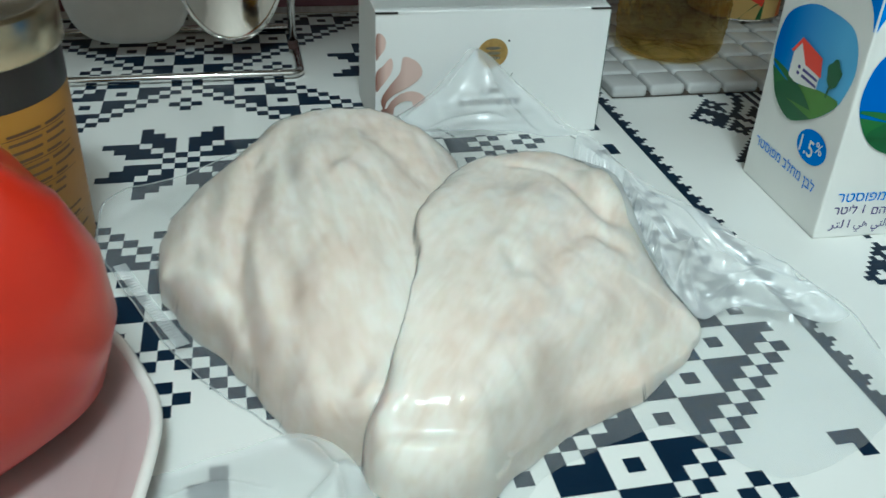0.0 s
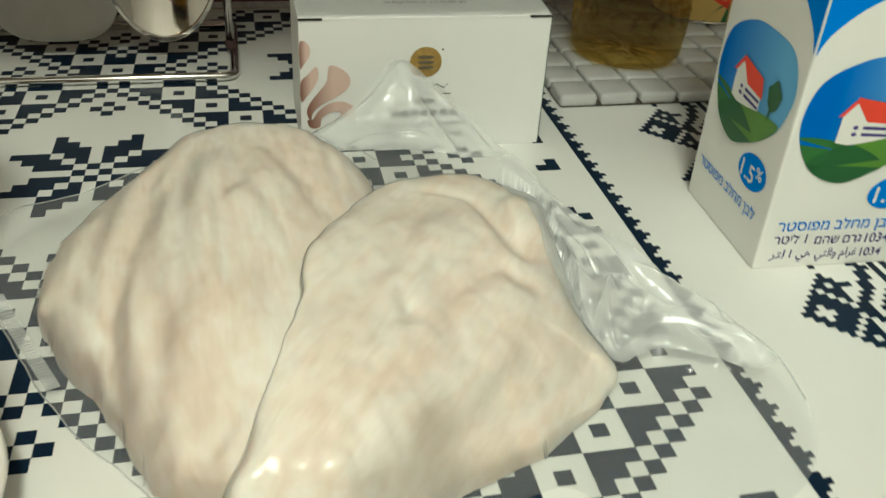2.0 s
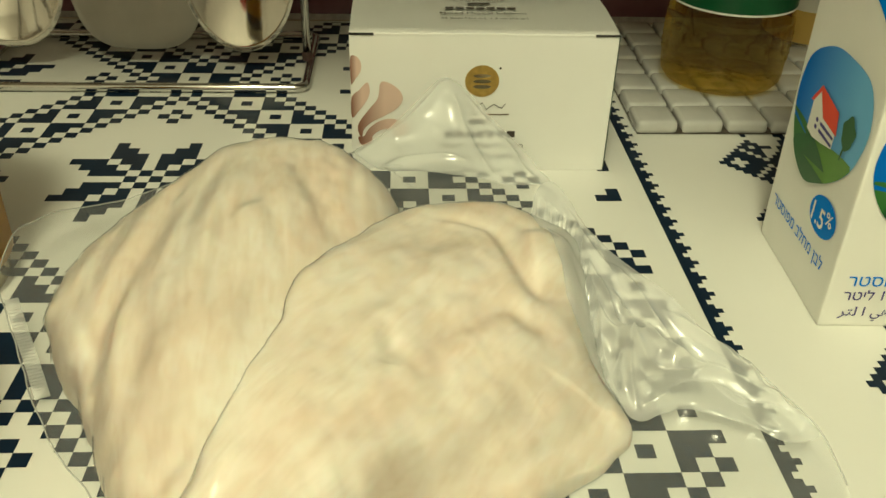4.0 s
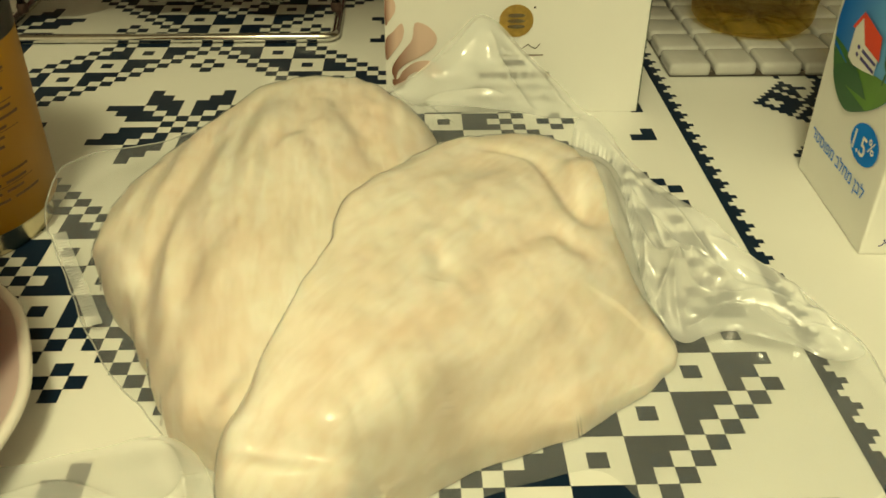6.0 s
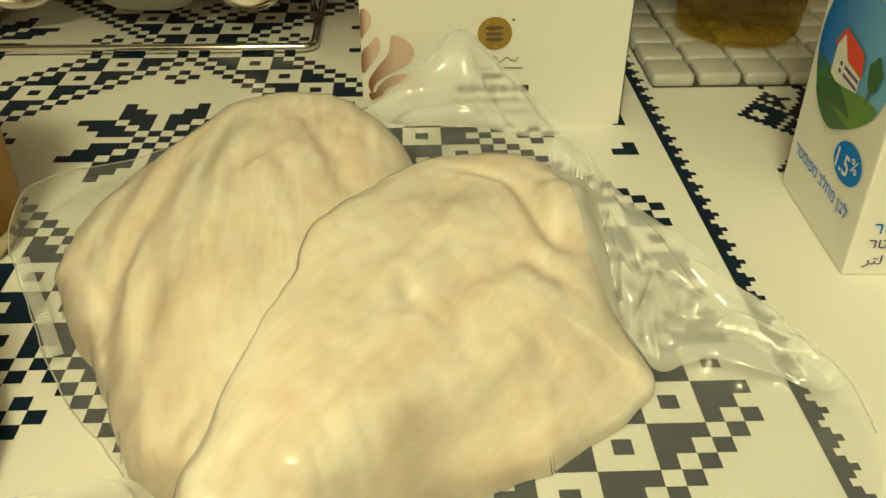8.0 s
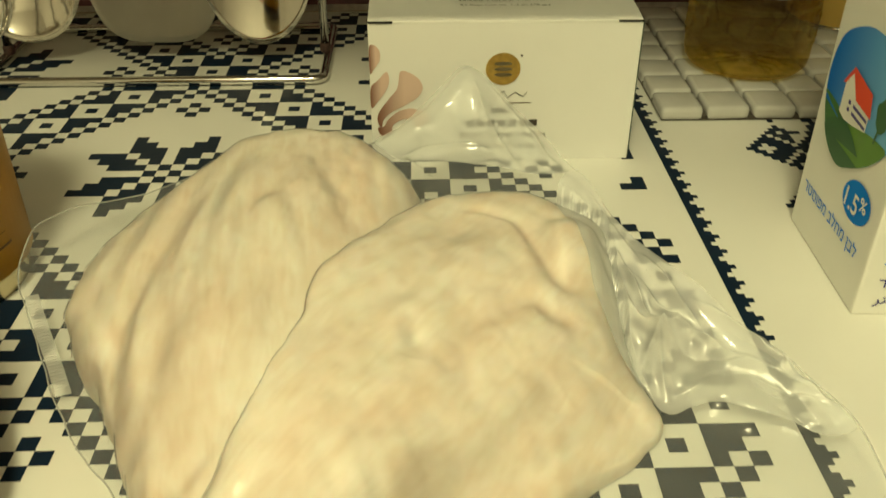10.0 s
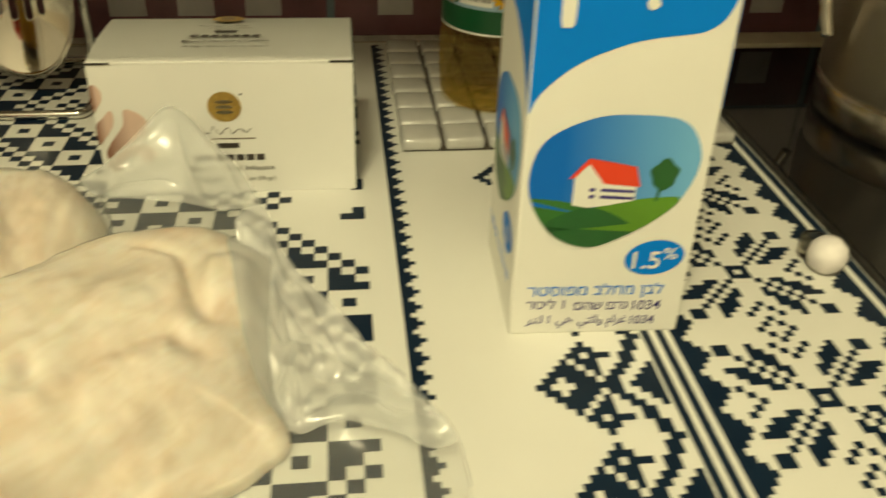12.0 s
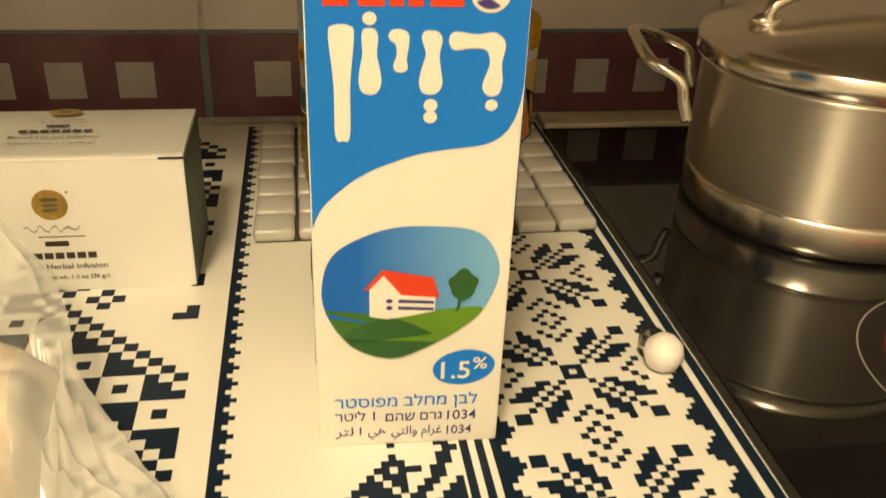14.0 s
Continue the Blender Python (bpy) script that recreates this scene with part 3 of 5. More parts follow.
def art(m, mirror):
    """Blue field, picture oval, badge and lines of one side of the carton."""
    def put(pts):
        return [(CW - x, y) for x, y in pts] if mirror else list(pts)

    wave = [(p.x, p.y) for p in spline([(x, y, 0) for x, y in WAVE], 5, False)]
    part("blue_field", flat(put(wave + [(0.0704, CH - 0.001), (0.0006, CH - 0.001)]), m, 0.0001), BLUE, shell, "glossy blue print")
    ov = [(p.x, p.y) for p in spline([(x, y, 0) for x, y in ((0.003, 0.074), (0.008, 0.088), (0.024, 0.0965), (0.040, 0.098), (0.059, 0.095), (0.067, 0.081), (0.063, 0.065), (0.054, 0.055), (0.041, 0.047), (0.028, 0.0425), (0.014, 0.048), (0.005, 0.061))], 6)]
    part("picture_sky", flat(ov, m, 0.0002), SKY_SIDE if mirror else SKY_FRONT, shell, "blue sky fading to pale")

    def hill(points, mat, lift):
        line = [(p.x, p.y) for p in spline([(x, y, 0) for x, y in points], 8, False)]

        def height(x):
            for (x0, y0), (x1, y1) in zip(line, line[1:]):
                if x0 <= x <= x1:
                    return y0 + (y1 - y0) * (x - x0) / max(x1 - x0, 1e-9)
            return -1
        rim = [q for q in ov if q[1] < height(q[0])]
        first = min(range(len(rim)), key=lambda k: rim[k][0])
        rim = rim[first:] + rim[:first]
        if rim[1][1] > rim[0][1]:
            rim = [rim[0]] + rim[:0:-1]
        crest = [q for q in line if rim[0][0] < q[0] < max(r[0] for r in rim) - 0.0003]
        part("picture_hill", flat(rim + crest[::-1], m, lift), mat, shell)

    hill(((0.002, 0.0645), (0.015, 0.0632), (0.028, 0.0600), (0.040, 0.0560), (0.052, 0.0500), (0.06, 0.045)), GREEN3, 0.00032)
    hill(((0.008, 0.0480), (0.018, 0.0560), (0.030, 0.0605), (0.045, 0.0635), (0.058, 0.0645), (0.068, 0.0640)), GREEN2, 0.00044)
    hill(((0.006, 0.0500), (0.014, 0.0560), (0.026, 0.0602), (0.036, 0.0575), (0.048, 0.0500), (0.056, 0.044)), GREEN1, 0.00056)
    part("picture_house", flat(((0.020, 0.073), (0.025, 0.0795), (0.031, 0.071), (0.044, 0.069), (0.044, 0.0632), (0.034, 0.0612), (0.026, 0.0602), (0.020, 0.0615)), m, 0.00068), BOARD, shell, "little white house")
    part("picture_roof", flat(((0.0178, 0.0728), (0.0248, 0.0812), (0.043, 0.0775), (0.0455, 0.0690), (0.0315, 0.0705), (0.0250, 0.0788), (0.0200, 0.0730)), m, 0.0008), REDP, shell, "red roof")
    for y in (0.0672, 0.0643):
        part("picture_window", flat(((0.0305, y), (0.0435, y - 0.0008), (0.0435, y + 0.0004), (0.0305, y + 0.0014)), m, 0.00078), VIOLET, shell)
        part("picture_window", flat(oval(0.0272, y + 0.0008, 0.0012, 0.0009, 16), m, 0.00078), VIOLET, shell)
    crown = [(0.054 + (0.0052 + 0.0006 * math.sin(5 * a)) * math.cos(a), 0.0742 + (0.0062 + 0.0006 * math.cos(4 * a)) * math.sin(a)) for a in (2 * math.pi * k / 40 for k in range(40))]
    part("picture_tree", flat(crown, m, 0.0008), GREEN1, shell)
    part("picture_trunk", flat(((0.0516, 0.0628), (0.0528, 0.0628), (0.0540, 0.0700), (0.0528, 0.0700)), m, 0.00075), GREEN1, shell)
    bx, by = (0.056, 0.0370) if not mirror else (0.052, 0.0382)
    part("badge", flat(oval(bx, by, 0.0120, 0.0080, 40, 0.12), m, 0.0003), BLUE, shell, "blue oval badge")
    lettering("badge_number", "1.5", 0.0112, m, BOARD, shell, bx - 0.0088, by - 0.0048, 0.0112, 0.0006, 0.012)
    lettering("badge_percent", "%", 0.0075, m, BOARD, shell, bx + 0.0034, by - 0.0006, 0.0056, 0.0006, 0.01)
    words = "\u05dc\u05d1\u05df \u05de\u05d7\u05dc\u05d1 \u05de\u05e4\u05d5\u05e1\u05d8\u05e8"[::-1]
    lettering("product_line", words, 0.0072, m, BLUE, shell, 0.0065, 0.0195, 0.0555)
    return put


art(FRONT, False)
art(SIDE, True)
for m in (RIGHT, BACK):
    part("blue_field", flat([(0.0006, 0.10), (0.0704, 0.10), (0.0704, CH - 0.001), (0.0006, CH - 0.001)], m, 0.0001), BLUE, shell, "glossy blue print")
lettering("weight_line", "\u05d2\u05e8\u05dd \u05e9\u05d4\u05dd"[::-1], 0.0062, FRONT, VIOLET, shell, 0.0262, 0.0122, 0.0222)
lettering("weight_line", "1034", 0.0066, FRONT, VIOLET, shell, 0.0505, 0.0118, 0.0115)
lettering("weight_line", "\u05dc\u05d9\u05d8\u05e8"[::-1] + " 1", 0.0062, FRONT, VIOLET, shell, 0.0065, 0.0130, 0.0155)
lettering("weight_line", "1034", 0.0060, FRONT, VIOLET, shell, 0.0505, 0.0046, 0.0100)
lettering("weight_line", "1 " + "\ufef2\ufeeb", 0.0060, FRONT, VIOLET, shell, 0.0160, 0.0056, 0.0100)
lettering("weight_line", "\ufeae\ufe98\ufedf", 0.0060, FRONT, VIOLET, shell, 0.0065, 0.0056, 0.0070)
lettering("weight_line", "\ufef2\ufe98\ufedf\ufe8d\u0648 \ufee1\ufe8d\ufeae\ufecf", 0.0060, FRONT, VIOLET, shell, 0.0285, 0.0052, 0.0200)


def drip(points, n=6):
    part("white_drip", flat([(p.x, p.y) for p in spline([(x, y, 0) for x, y in points], n)], FRONT, 0.0004), BOARD, shell, "white drip shape")


def straight(x, top, low, wide, narrow):
    drip(((x - wide, top - 0.003), (x - wide * 0.6, top), (x + wide * 0.6, top), (x + wide, top - 0.003), (x + narrow * 1.1, (top + low) / 2), (x + narrow, low + 0.002), (x, low), (x - narrow, low + 0.002), (x - narrow * 1.1, (top + low) / 2)))


straight(0.0115, 0.168, 0.1300, 0.0040, 0.0024)
drip(((0.0178, 0.1645), (0.0184, 0.1668), (0.0203, 0.1672), (0.0222, 0.1666), (0.0230, 0.1640), (0.0226, 0.1590), (0.0236, 0.1540), (0.0240, 0.1495), (0.0226, 0.1465), (0.0202, 0.1458), (0.0178, 0.1468), (0.0168, 0.1500), (0.0172, 0.1545), (0.0180, 0.1590)))
drip(((0.0262, 0.1652), (0.0276, 0.1668), (0.0306, 0.1668), (0.0326, 0.1652), (0.0326, 0.1615), (0.0320, 0.1575), (0.0324, 0.1545), (0.0308, 0.1532), (0.0284, 0.1536), (0.0278, 0.1556), (0.0288, 0.1590), (0.0284, 0.1622), (0.0268, 0.1634)))
drip(((0.0366, 0.1645), (0.0376, 0.1664), (0.0398, 0.1666), (0.0420, 0.1660), (0.0432, 0.1635), (0.0424, 0.1590), (0.0430, 0.1540), (0.0436, 0.1495), (0.0422, 0.1466), (0.0396, 0.1458), (0.0370, 0.1468), (0.0360, 0.1500), (0.0368, 0.1545), (0.0380, 0.1590), (0.0372, 0.1622)))
drip(((0.0452, 0.1635), (0.0470, 0.1662), (0.0540, 0.1655), (0.0600, 0.1660), (0.0634, 0.1625), (0.0626, 0.1560), (0.0632, 0.1500), (0.0622, 0.1462), (0.0594, 0.1452), (0.0570, 0.1470), (0.0568, 0.1500), (0.0586, 0.1560), (0.0572, 0.1605), (0.0520, 0.1610), (0.0470, 0.1605)))
for x, y, r in ((0.0203, 0.1702, 0.0022), (0.0400, 0.1422, 0.0023), (0.0400, 0.1382, 0.0023), (0.0600, 0.1422, 0.0021)):
    part("white_dot", flat(oval(x, y, r, r * 0.92, 24), FRONT, 0.0004), BOARD, shell)
for x0, x1 in ((0.0060, 0.0140), (0.0168, 0.0250), (0.0264, 0.0308), (0.0322, 0.0370), (0.0390, 0.0495)):
    bar("red_bar", x0, x1, 0.1740, 0.1850, FRONT, REDP, shell, 0.0004)
part("emblem", flat(oval(0.0578, 0.1790, 0.0066, 0.0068, 40), FRONT, 0.0004), BOARD, shell, "round white emblem")
for a0, mat in ((95, REDP), (-25, GREEN2), (215, VIOLET)):
    pts = [(0.0578 + r * math.cos(radians(a)), 0.1790 + r * math.sin(radians(a))) for r, a in [(0.0056, a0 + k * 9) for k in range(0, 11)] + [(0.0022, a0 + 45)]]
    part("emblem_patch", flat(pts, FRONT, 0.0006), mat, shell)

# ---- trivet of tiles ----
trivet = thing("tile_trivet", pose(0.008, 0.313, 0.0), "trivet of small white glazed tiles on mesh", "trivet")
P = 0.0252
part("backing", boxed(0.001, 8 * P - 0.003, 0.001, 7 * P - 0.003, 0.0003, 0.0030), GROUT, trivet, "dark brown mesh backing")
first = part("tile", boxed(0, 0.0232, 0, 0.0232, 0.0006, 0.0080, 0.0026), TILE, trivet, "", True)
for a in range(8):
    for b in range(7):
        if a == b == 0:
            continue
        o = new("tile", first.data)
        o.parent = trivet
        o.matrix_basis = pose(a * P + random.uniform(-0.0005, 0.0005), b * P + random.uniform(-0.0005, 0.0005), random.uniform(-0.0002, 0.0002), random.uniform(-1, 1), random.uniform(-1, 1), random.uniform(-1.2, 1.2))

# ---- things on the trivet ----


def wrap(points, radius, sag=0.0):
    """A printed shape bent round an upright cylinder: outline in degrees (0 faces the viewer, plus to the right) and metres up."""
    bm = bmesh.new()
    dense = []
    for (a0, z0), (a1, z1) in zip(points, points[1:] + points[:1]):
        n = max(1, int(abs(a1 - a0) / 5))
        dense += [(a0 + (a1 - a0) * k / n, z0 + (z1 - z0) * k / n) for k in range(n)]
    bm.faces.new([bm.verts.new((radius * math.sin(radians(a)), -radius * math.cos(radians(a)), z)) for a, z in dense])
    bmesh.ops.triangulate(bm, faces=bm.faces)
    return bm


def band(a0, a1, z0, z1, radius, step=4):
    """A strip of a label round a cylinder."""
    bm = bmesh.new()
    n = max(1, int(abs(a1 - a0) / step))
    rows = [[bm.verts.new((radius * math.sin(radians(a0 + (a1 - a0) * k / n)), -radius * math.cos(radians(a0 + (a1 - a0) * k / n)), z)) for k in range(n + 1)] for z in (z0, z1)]
    for k in range(n):
        bm.faces.new((rows[0][k], rows[0][k + 1], rows[1][k + 1], rows[1][k]))
    return bm


oil = thing("oil_bottle", pose(0.073, 0.379, 0.0082), "plastic sunflower oil bottle with printed label", "bottle")
RB = 0.0368
outer = [(0.004, 0.0035), (0.018, 0.003), (0.028, 0.0004), (0.0325, 0.0012), (0.0355, 0.005), (0.0362, 0.010), (0.0364, 0.014), *[(0.0364 + 0.0003 * k / 14, 0.014 + 0.024 * k / 14) for k in range(1, 15)], (0.0367, 0.041), (0.0355, 0.0435), (0.0360, 0.0455), (0.0355, 0.0475), (0.0355, 0.150), (RB, 0.152), (0.035, 0.170), (0.026, 0.190), (0.016, 0.203), (0.0135, 0.207), (0.0135, 0.222)]
shellb = lathe(outer, 144)
for v in shellb.verts:
    ang = math.atan2(v.co.y, v.co.x) * 9 / math.pi
    if 0.013 < v.co.z < 0.040:
        # embossed zigzag: a raised line that climbs and falls round the wall
        ridge = 0.016 + 0.018 * abs(2 * (ang - math.floor(ang + 0.5)))
        push = 0.0011 * math.exp(-((v.co.z - ridge) / 0.0024) ** 2) - 0.0007 * (v.co.z < ridge)
        k = 1 + push / RB
        v.co.x, v.co.y = v.co.x * k, v.co.y * k
    elif v.co.z < 0.004:
        v.co.z += 0.0012 * (1 + math.sin(ang * math.pi * 1.0)) * (math.hypot(v.co.x, v.co.y) < 0.03)
bmesh.ops.contextual_create(shellb, geom=[e for e in shellb.edges if e.is_boundary and e.verts[0].co.z < 0.01])
bmesh.ops.contextual_create(shellb, geom=[e for e in shellb.edges if e.is_boundary and e.verts[0].co.z > 0.1])
bmesh.ops.recalc_face_normals(shellb, faces=shellb.faces)
bottle = part("bottle", shellb, OIL, oil, "ribbed clear plastic full of golden oil", True)
part("cap", lathe([(0, 0.240), (0.0150, 0.240), (0.0160, 0.238), (0.0160, 0.220), (0.0150, 0.219), (0, 0.219)], 40), SUNFLOWER, oil, "yellow screw cap", True)
label = part("label", band(-178, 178, 0.0497, 0.142, 0.0358), SKYP, oil, "printed label with sunflowers")
part("label_stripe", band(-178, 178, 0.0497, 0.0635, 0.0360), LABELG, label, "dark green stripe")
part("label_edge", band(-178, 178, 0.0488, 0.0500, 0.0361), BOARD, label)
part("barcode_panel", band(-52, -18, 0.0655, 0.092, 0.0361), BOARD, label, "white barcode panel")
for k in range(17):
    a = -50 + k * 1.85
    part("barcode_bar", band(a, a + random.choice((0.5, 0.9, 1.2)), 0.0680, 0.090, 0.0363, 1), BLACKP, label)
rng = random.Random(5)
for a, z, r in ((-8, 0.072, 0.0072), (8, 0.0685, 0.0062), (24, 0.074, 0.0082), (4, 0.084, 0.0085), (40, 0.069, 0.0065), (52, 0.079, 0.0085), (-64, 0.070, 0.006), (-72, 0.084, 0.008), (34, 0.088, 0.008), (-10, 0.100, 0.008), (68, 0.070, 0.0075), (16, 0.098, 0.008), (-34, 0.103, 0.008), (48, 0.098, 0.008), (14, 0.112, 0.009), (-56, 0.104, 0.009), (78, 0.084, 0.008)):
    dg = math.degrees(1 / RB)
    pts = []
    for k in range(36):
        rr = r * (1.0 if k % 3 else 0.62)
        t = 2 * math.pi * k / 36
        pts.append((a + rr * math.cos(t) * dg, max(z + rr * math.sin(t), 0.0637)))
    flower = part("sunflower_print", wrap(pts, 0.0362 + rng.uniform(0, 0.0001)), SUNFLOWER, label, "yellow sunflower")
    part("flower_heart", wrap([(a + r * 0.42 * math.cos(2 * math.pi * k / 16) * dg, z + r * 0.40 * math.sin(2 * math.pi * k / 16)) for k in range(16)], 0.0364), SEED, flower)
part("leaf_bed", wrap([(-14, 0.0636), (88, 0.0636), (88, 0.082), (60, 0.086), (38, 0.080), (18, 0.088), (-6, 0.079)], 0.03598), GREENSIDE, label, "dark green leaves behind the flowers")
for k in range(22):
    a, z = rng.uniform(-80, 80), rng.uniform(0.064, 0.085)
    part("leaf_print", wrap([(a, z), (a + 6, z + 0.002), (a + 9, z + 0.007), (a + 2, z + 0.004)], 0.03605), LABELG, label)

tin = thing("yellow_cap_tin", pose(0.166, 0.462, 0.0082), "small tin with yellow cap and colourful print", "tin")
RT = 0.035
part("body", lathe([(0, 0.0), (RT - 0.001, 0.0), (RT, 0.0008), (RT, 0.066), (RT - 0.002, 0.068), (0, 0.068)], 64), YELLOW, tin, "yellow printed wall", True)
part("bottom_rim", lathe([(RT - 0.001, -0.0001), (RT + 0.0006, 0.0003), (RT + 0.0006, 0.0022), (RT, 0.0026)], 64), STEEL, tin, "thin metal rim", True)
part("cap", lathe([(RT + 0.0008, 0.066), (RT + 0.0012, 0.068), (RT + 0.0012, 0.082), (RT - 0.001, 0.0845), (0, 0.0848)], 64), SUNFLOWER, tin, "ribbed yellow plastic cap", True)
for name, pts, mat in (("pale_band", [(-170, 0.058), (170, 0.058), (170, 0.065), (-170, 0.065)], BOARD),
                       ("dark_patch", [(-92, 0.026), (-52, 0.018), (-52, 0.058), (-92, 0.058)], BROWNP),
                       ("black_wedge", [(58, 0.006), (76, 0.010), (66, 0.032), (40, 0.040)], BLACKP),
                       ("orange_patch", [(34, 0.0025), (70, 0.0025), (56, 0.024), (38, 0.020)], ORANGE),
                       ("green_patch", [(-22, 0.0025), (8, 0.0025), (8, 0.016), (-4, 0.014)], GREEN1),
                       ("red_patch", [(-18, 0.020), (6, 0.012), (10, 0.022)], REDP),
                       ("green_patch", [(70, 0.034), (82, 0.030), (90, 0.040), (84, 0.050), (72, 0.048)], GREEN2)):
    part(name, wrap(pts, RT + 0.0003), mat, tin)
panel = part("words_panel", wrap([(-50, 0.024), (-12, 0.024), (-12, 0.050), (-50, 0.050)], RT + 0.0005), BOARD, tin, "pale framed panel with words")
for text, z, a in (("CH", 0.0410, -36), ("IS GO", 0.0350, -44)):
    word = lettering("panel_words", text, 0.0052, pose(0, 0, 0), INK, panel, 0, 0)
    for v in word.data.vertices:
        t = radians(a) + v.co.x / RT
        v.co = Vector(((RT + 0.0007) * math.sin(t), -(RT + 0.0007) * math.cos(t), z + v.co.y))

# ---- tin can, plate, tomato ----
can = thing("food_can", pose(-0.320, 0.172, 0), "round food can with amber label and gold lid", "can")
RC = 0.0415
part("base_rim", lathe([(0, 0.0015), (0.036, 0.0015), (0.0375, 0.0), (0.0385, 0.0006), (0.0385, 0.003), (0.0392, 0.008), (0.0405, 0.011), (0.0405, 0.015)], 72), BRASSY, can, "bare metal foot", True)
labelc = part("label", lathe([(0.0400, 0.0105), (RC, 0.0110), (RC, 0.0790)], 72), AMBER, can, "amber paper label", True)
part("neck_band", lathe([(RC + 0.0001, 0.0790), (RC + 0.0002, 0.0945)], 72), BLACKP, can, "black band under the lid", True)
part("lid", lathe([(RC + 0.0002, 0.0940), (RC + 0.0018, 0.0944), (RC + 0.0020, 0.0958), (RC + 0.0018, 0.1090), (RC + 0.0006, 0.1105), (RC - 0.003, 0.1105), (RC - 0.004, 0.1080), (0, 0.1080)], 72), BRASSY, can, "dull gold screw lid", True)
rng = random.Random(11)
for k in range(15):
    z = 0.0700 - k * 0.0034
    if k in (9, 10):
        continue
    start = 36 + rng.uniform(0, 2)
    gap = rng.uniform(16, 22)
    part("print_line", band(start, start + gap, z, z + 0.0011, RC + 0.0002), BROWNP, labelc)
    part("print_line", band(start + gap + 3, start + gap + 3 + rng.uniform(8, 20), z, z + 0.0011, RC + 0.0002), BROWNP, labelc)
    if k % 3 == 0:
        part("rule", band(34, 78, z - 0.0009, z - 0.0006, RC + 0.00025), BROWNP, labelc)
part("label_overlap", band(20, 21.5, 0.0112, 0.0788, RC + 0.00018), BROWNP, labelc, "darker overlap of the label")

plate = thing("plate", pose(-0.340, 0.040, 0), "pink glazed plate with pale wavy rim", "plate")
RP = 0.0945
dish = lathe([(0, 0.003), (0.052, 0.003), (0.055, 0.0005), (0.058, 0.0025), (0.075, 0.0065), (RP - 0.003, 0.0125), (RP, 0.0145), (RP - 0.0006, 0.0158), (RP - 0.004, 0.0148), (0.084, 0.0118), (0.0832, 0.0112), (0.0765, 0.0090), (0.0757, 0.0084), (0.066, 0.0062), (0.0652, 0.0056), (0.050, 0.0052), (0, 0.0052)], 144)
for v in dish.verts:
    rr = math.hypot(v.co.x, v.co.y)
    if rr > 0.07:
        ang = math.atan2(v.co.y, v.co.x)
        k = (rr - 0.07) / 0.024
        v.co.x *= 1 + 0.006 * k * math.sin(ang * 12)
        v.co.y *= 1 + 0.006 * k * math.sin(ang * 12)
part("dish", dish, PLATE, plate, "pink glaze with thrown rings", True)
rim = lathe([(RP - 0.0034, 0.0146), (RP - 0.0030, 0.0158), (RP - 0.0006, 0.0163), (RP + 0.0006, 0.0150), (RP + 0.0002, 0.0138)], 144)
for v in rim.verts:
    ang = math.atan2(v.co.y, v.co.x)
    v.co.x *= 1 + 0.006 * math.sin(ang * 12)
    v.co.y *= 1 + 0.006 * math.sin(ang * 12)
part("rim", rim, PLATE_RIM, plate, "pale unglazed-looking edge", True)

tomato = thing("tomato", pose(-0.314, 0.062, 0.0060), "large ripe red tomato on a plate", "tomato")
flesh = lathe([(0, 0.002), (0.018, 0.0), (0.036, 0.004), (0.050, 0.018), (0.0565, 0.040), (0.0550, 0.060), (0.047, 0.078), (0.034, 0.090), (0.020, 0.0945), (0.010, 0.091), (0.004, 0.086), (0, 0.085)], 96)
for v in flesh.verts:
    ang = math.atan2(v.co.y, v.co.x)
    k = 1 + 0.035 * math.cos(5 * ang + 0.6) + 0.02 * math.cos(3 * ang)
    v.co.x *= k
    v.co.y *= k
    v.co.z *= 1 + 0.03 * math.cos(5 * ang + 0.6)
part("flesh", flesh, TOMATO, tomato, "", True)
bm = bmesh.new()
for k in range(5):
    a = 2 * math.pi * k / 5
    tip = Vector((0.020 * math.cos(a), 0.020 * math.sin(a), 0.0975))
    l_, r_ = Vector((0.004 * math.cos(a + 0.9), 0.004 * math.sin(a + 0.9), 0.0905)), Vector((0.004 * math.cos(a - 0.9), 0.004 * math.sin(a - 0.9), 0.0905))
    mid = (tip + (l_ + r_) / 2) / 2 + Vector((0, 0, 0.003))
    v = [bm.verts.new(p) for p in (l_, mid + (l_ - r_) * 0.3, tip, mid - (l_ - r_) * 0.3, r_)]
    bm.faces.new(v)
bmesh.ops.solidify(bm, geom=bm.faces[:], thickness=0.0008)
part("calyx", bm, GREEN1, tomato, "small green star of sepals")

# ---- white bead ----
bead = thing("plastic_stopper", pose(0.1965, 0.178, 0), "small glossy white plastic stopper on the mat", "stopper")
part("knob", lathe([(0, 0.0), (0.004, 0.0002), (0.0075, 0.003), (0.0092, 0.0082), (0.0082, 0.0130), (0.005, 0.0164), (0, 0.0176)], 40), GARLIC, bead, "rounded white knob", True)
collar = lathe([(0, 0.0), (0.0052, 0.0), (0.0058, 0.001), (0.0058, 0.0105), (0.0048, 0.0118), (0.0035, 0.0105), (0.0035, 0.004), (0, 0.004)], 32)
bmesh.ops.translate(collar, verts=collar.verts, vec=(-0.0012, 0.0125, 0))
part("collar", collar, CLEARP, bead, "short hollow collar", True)

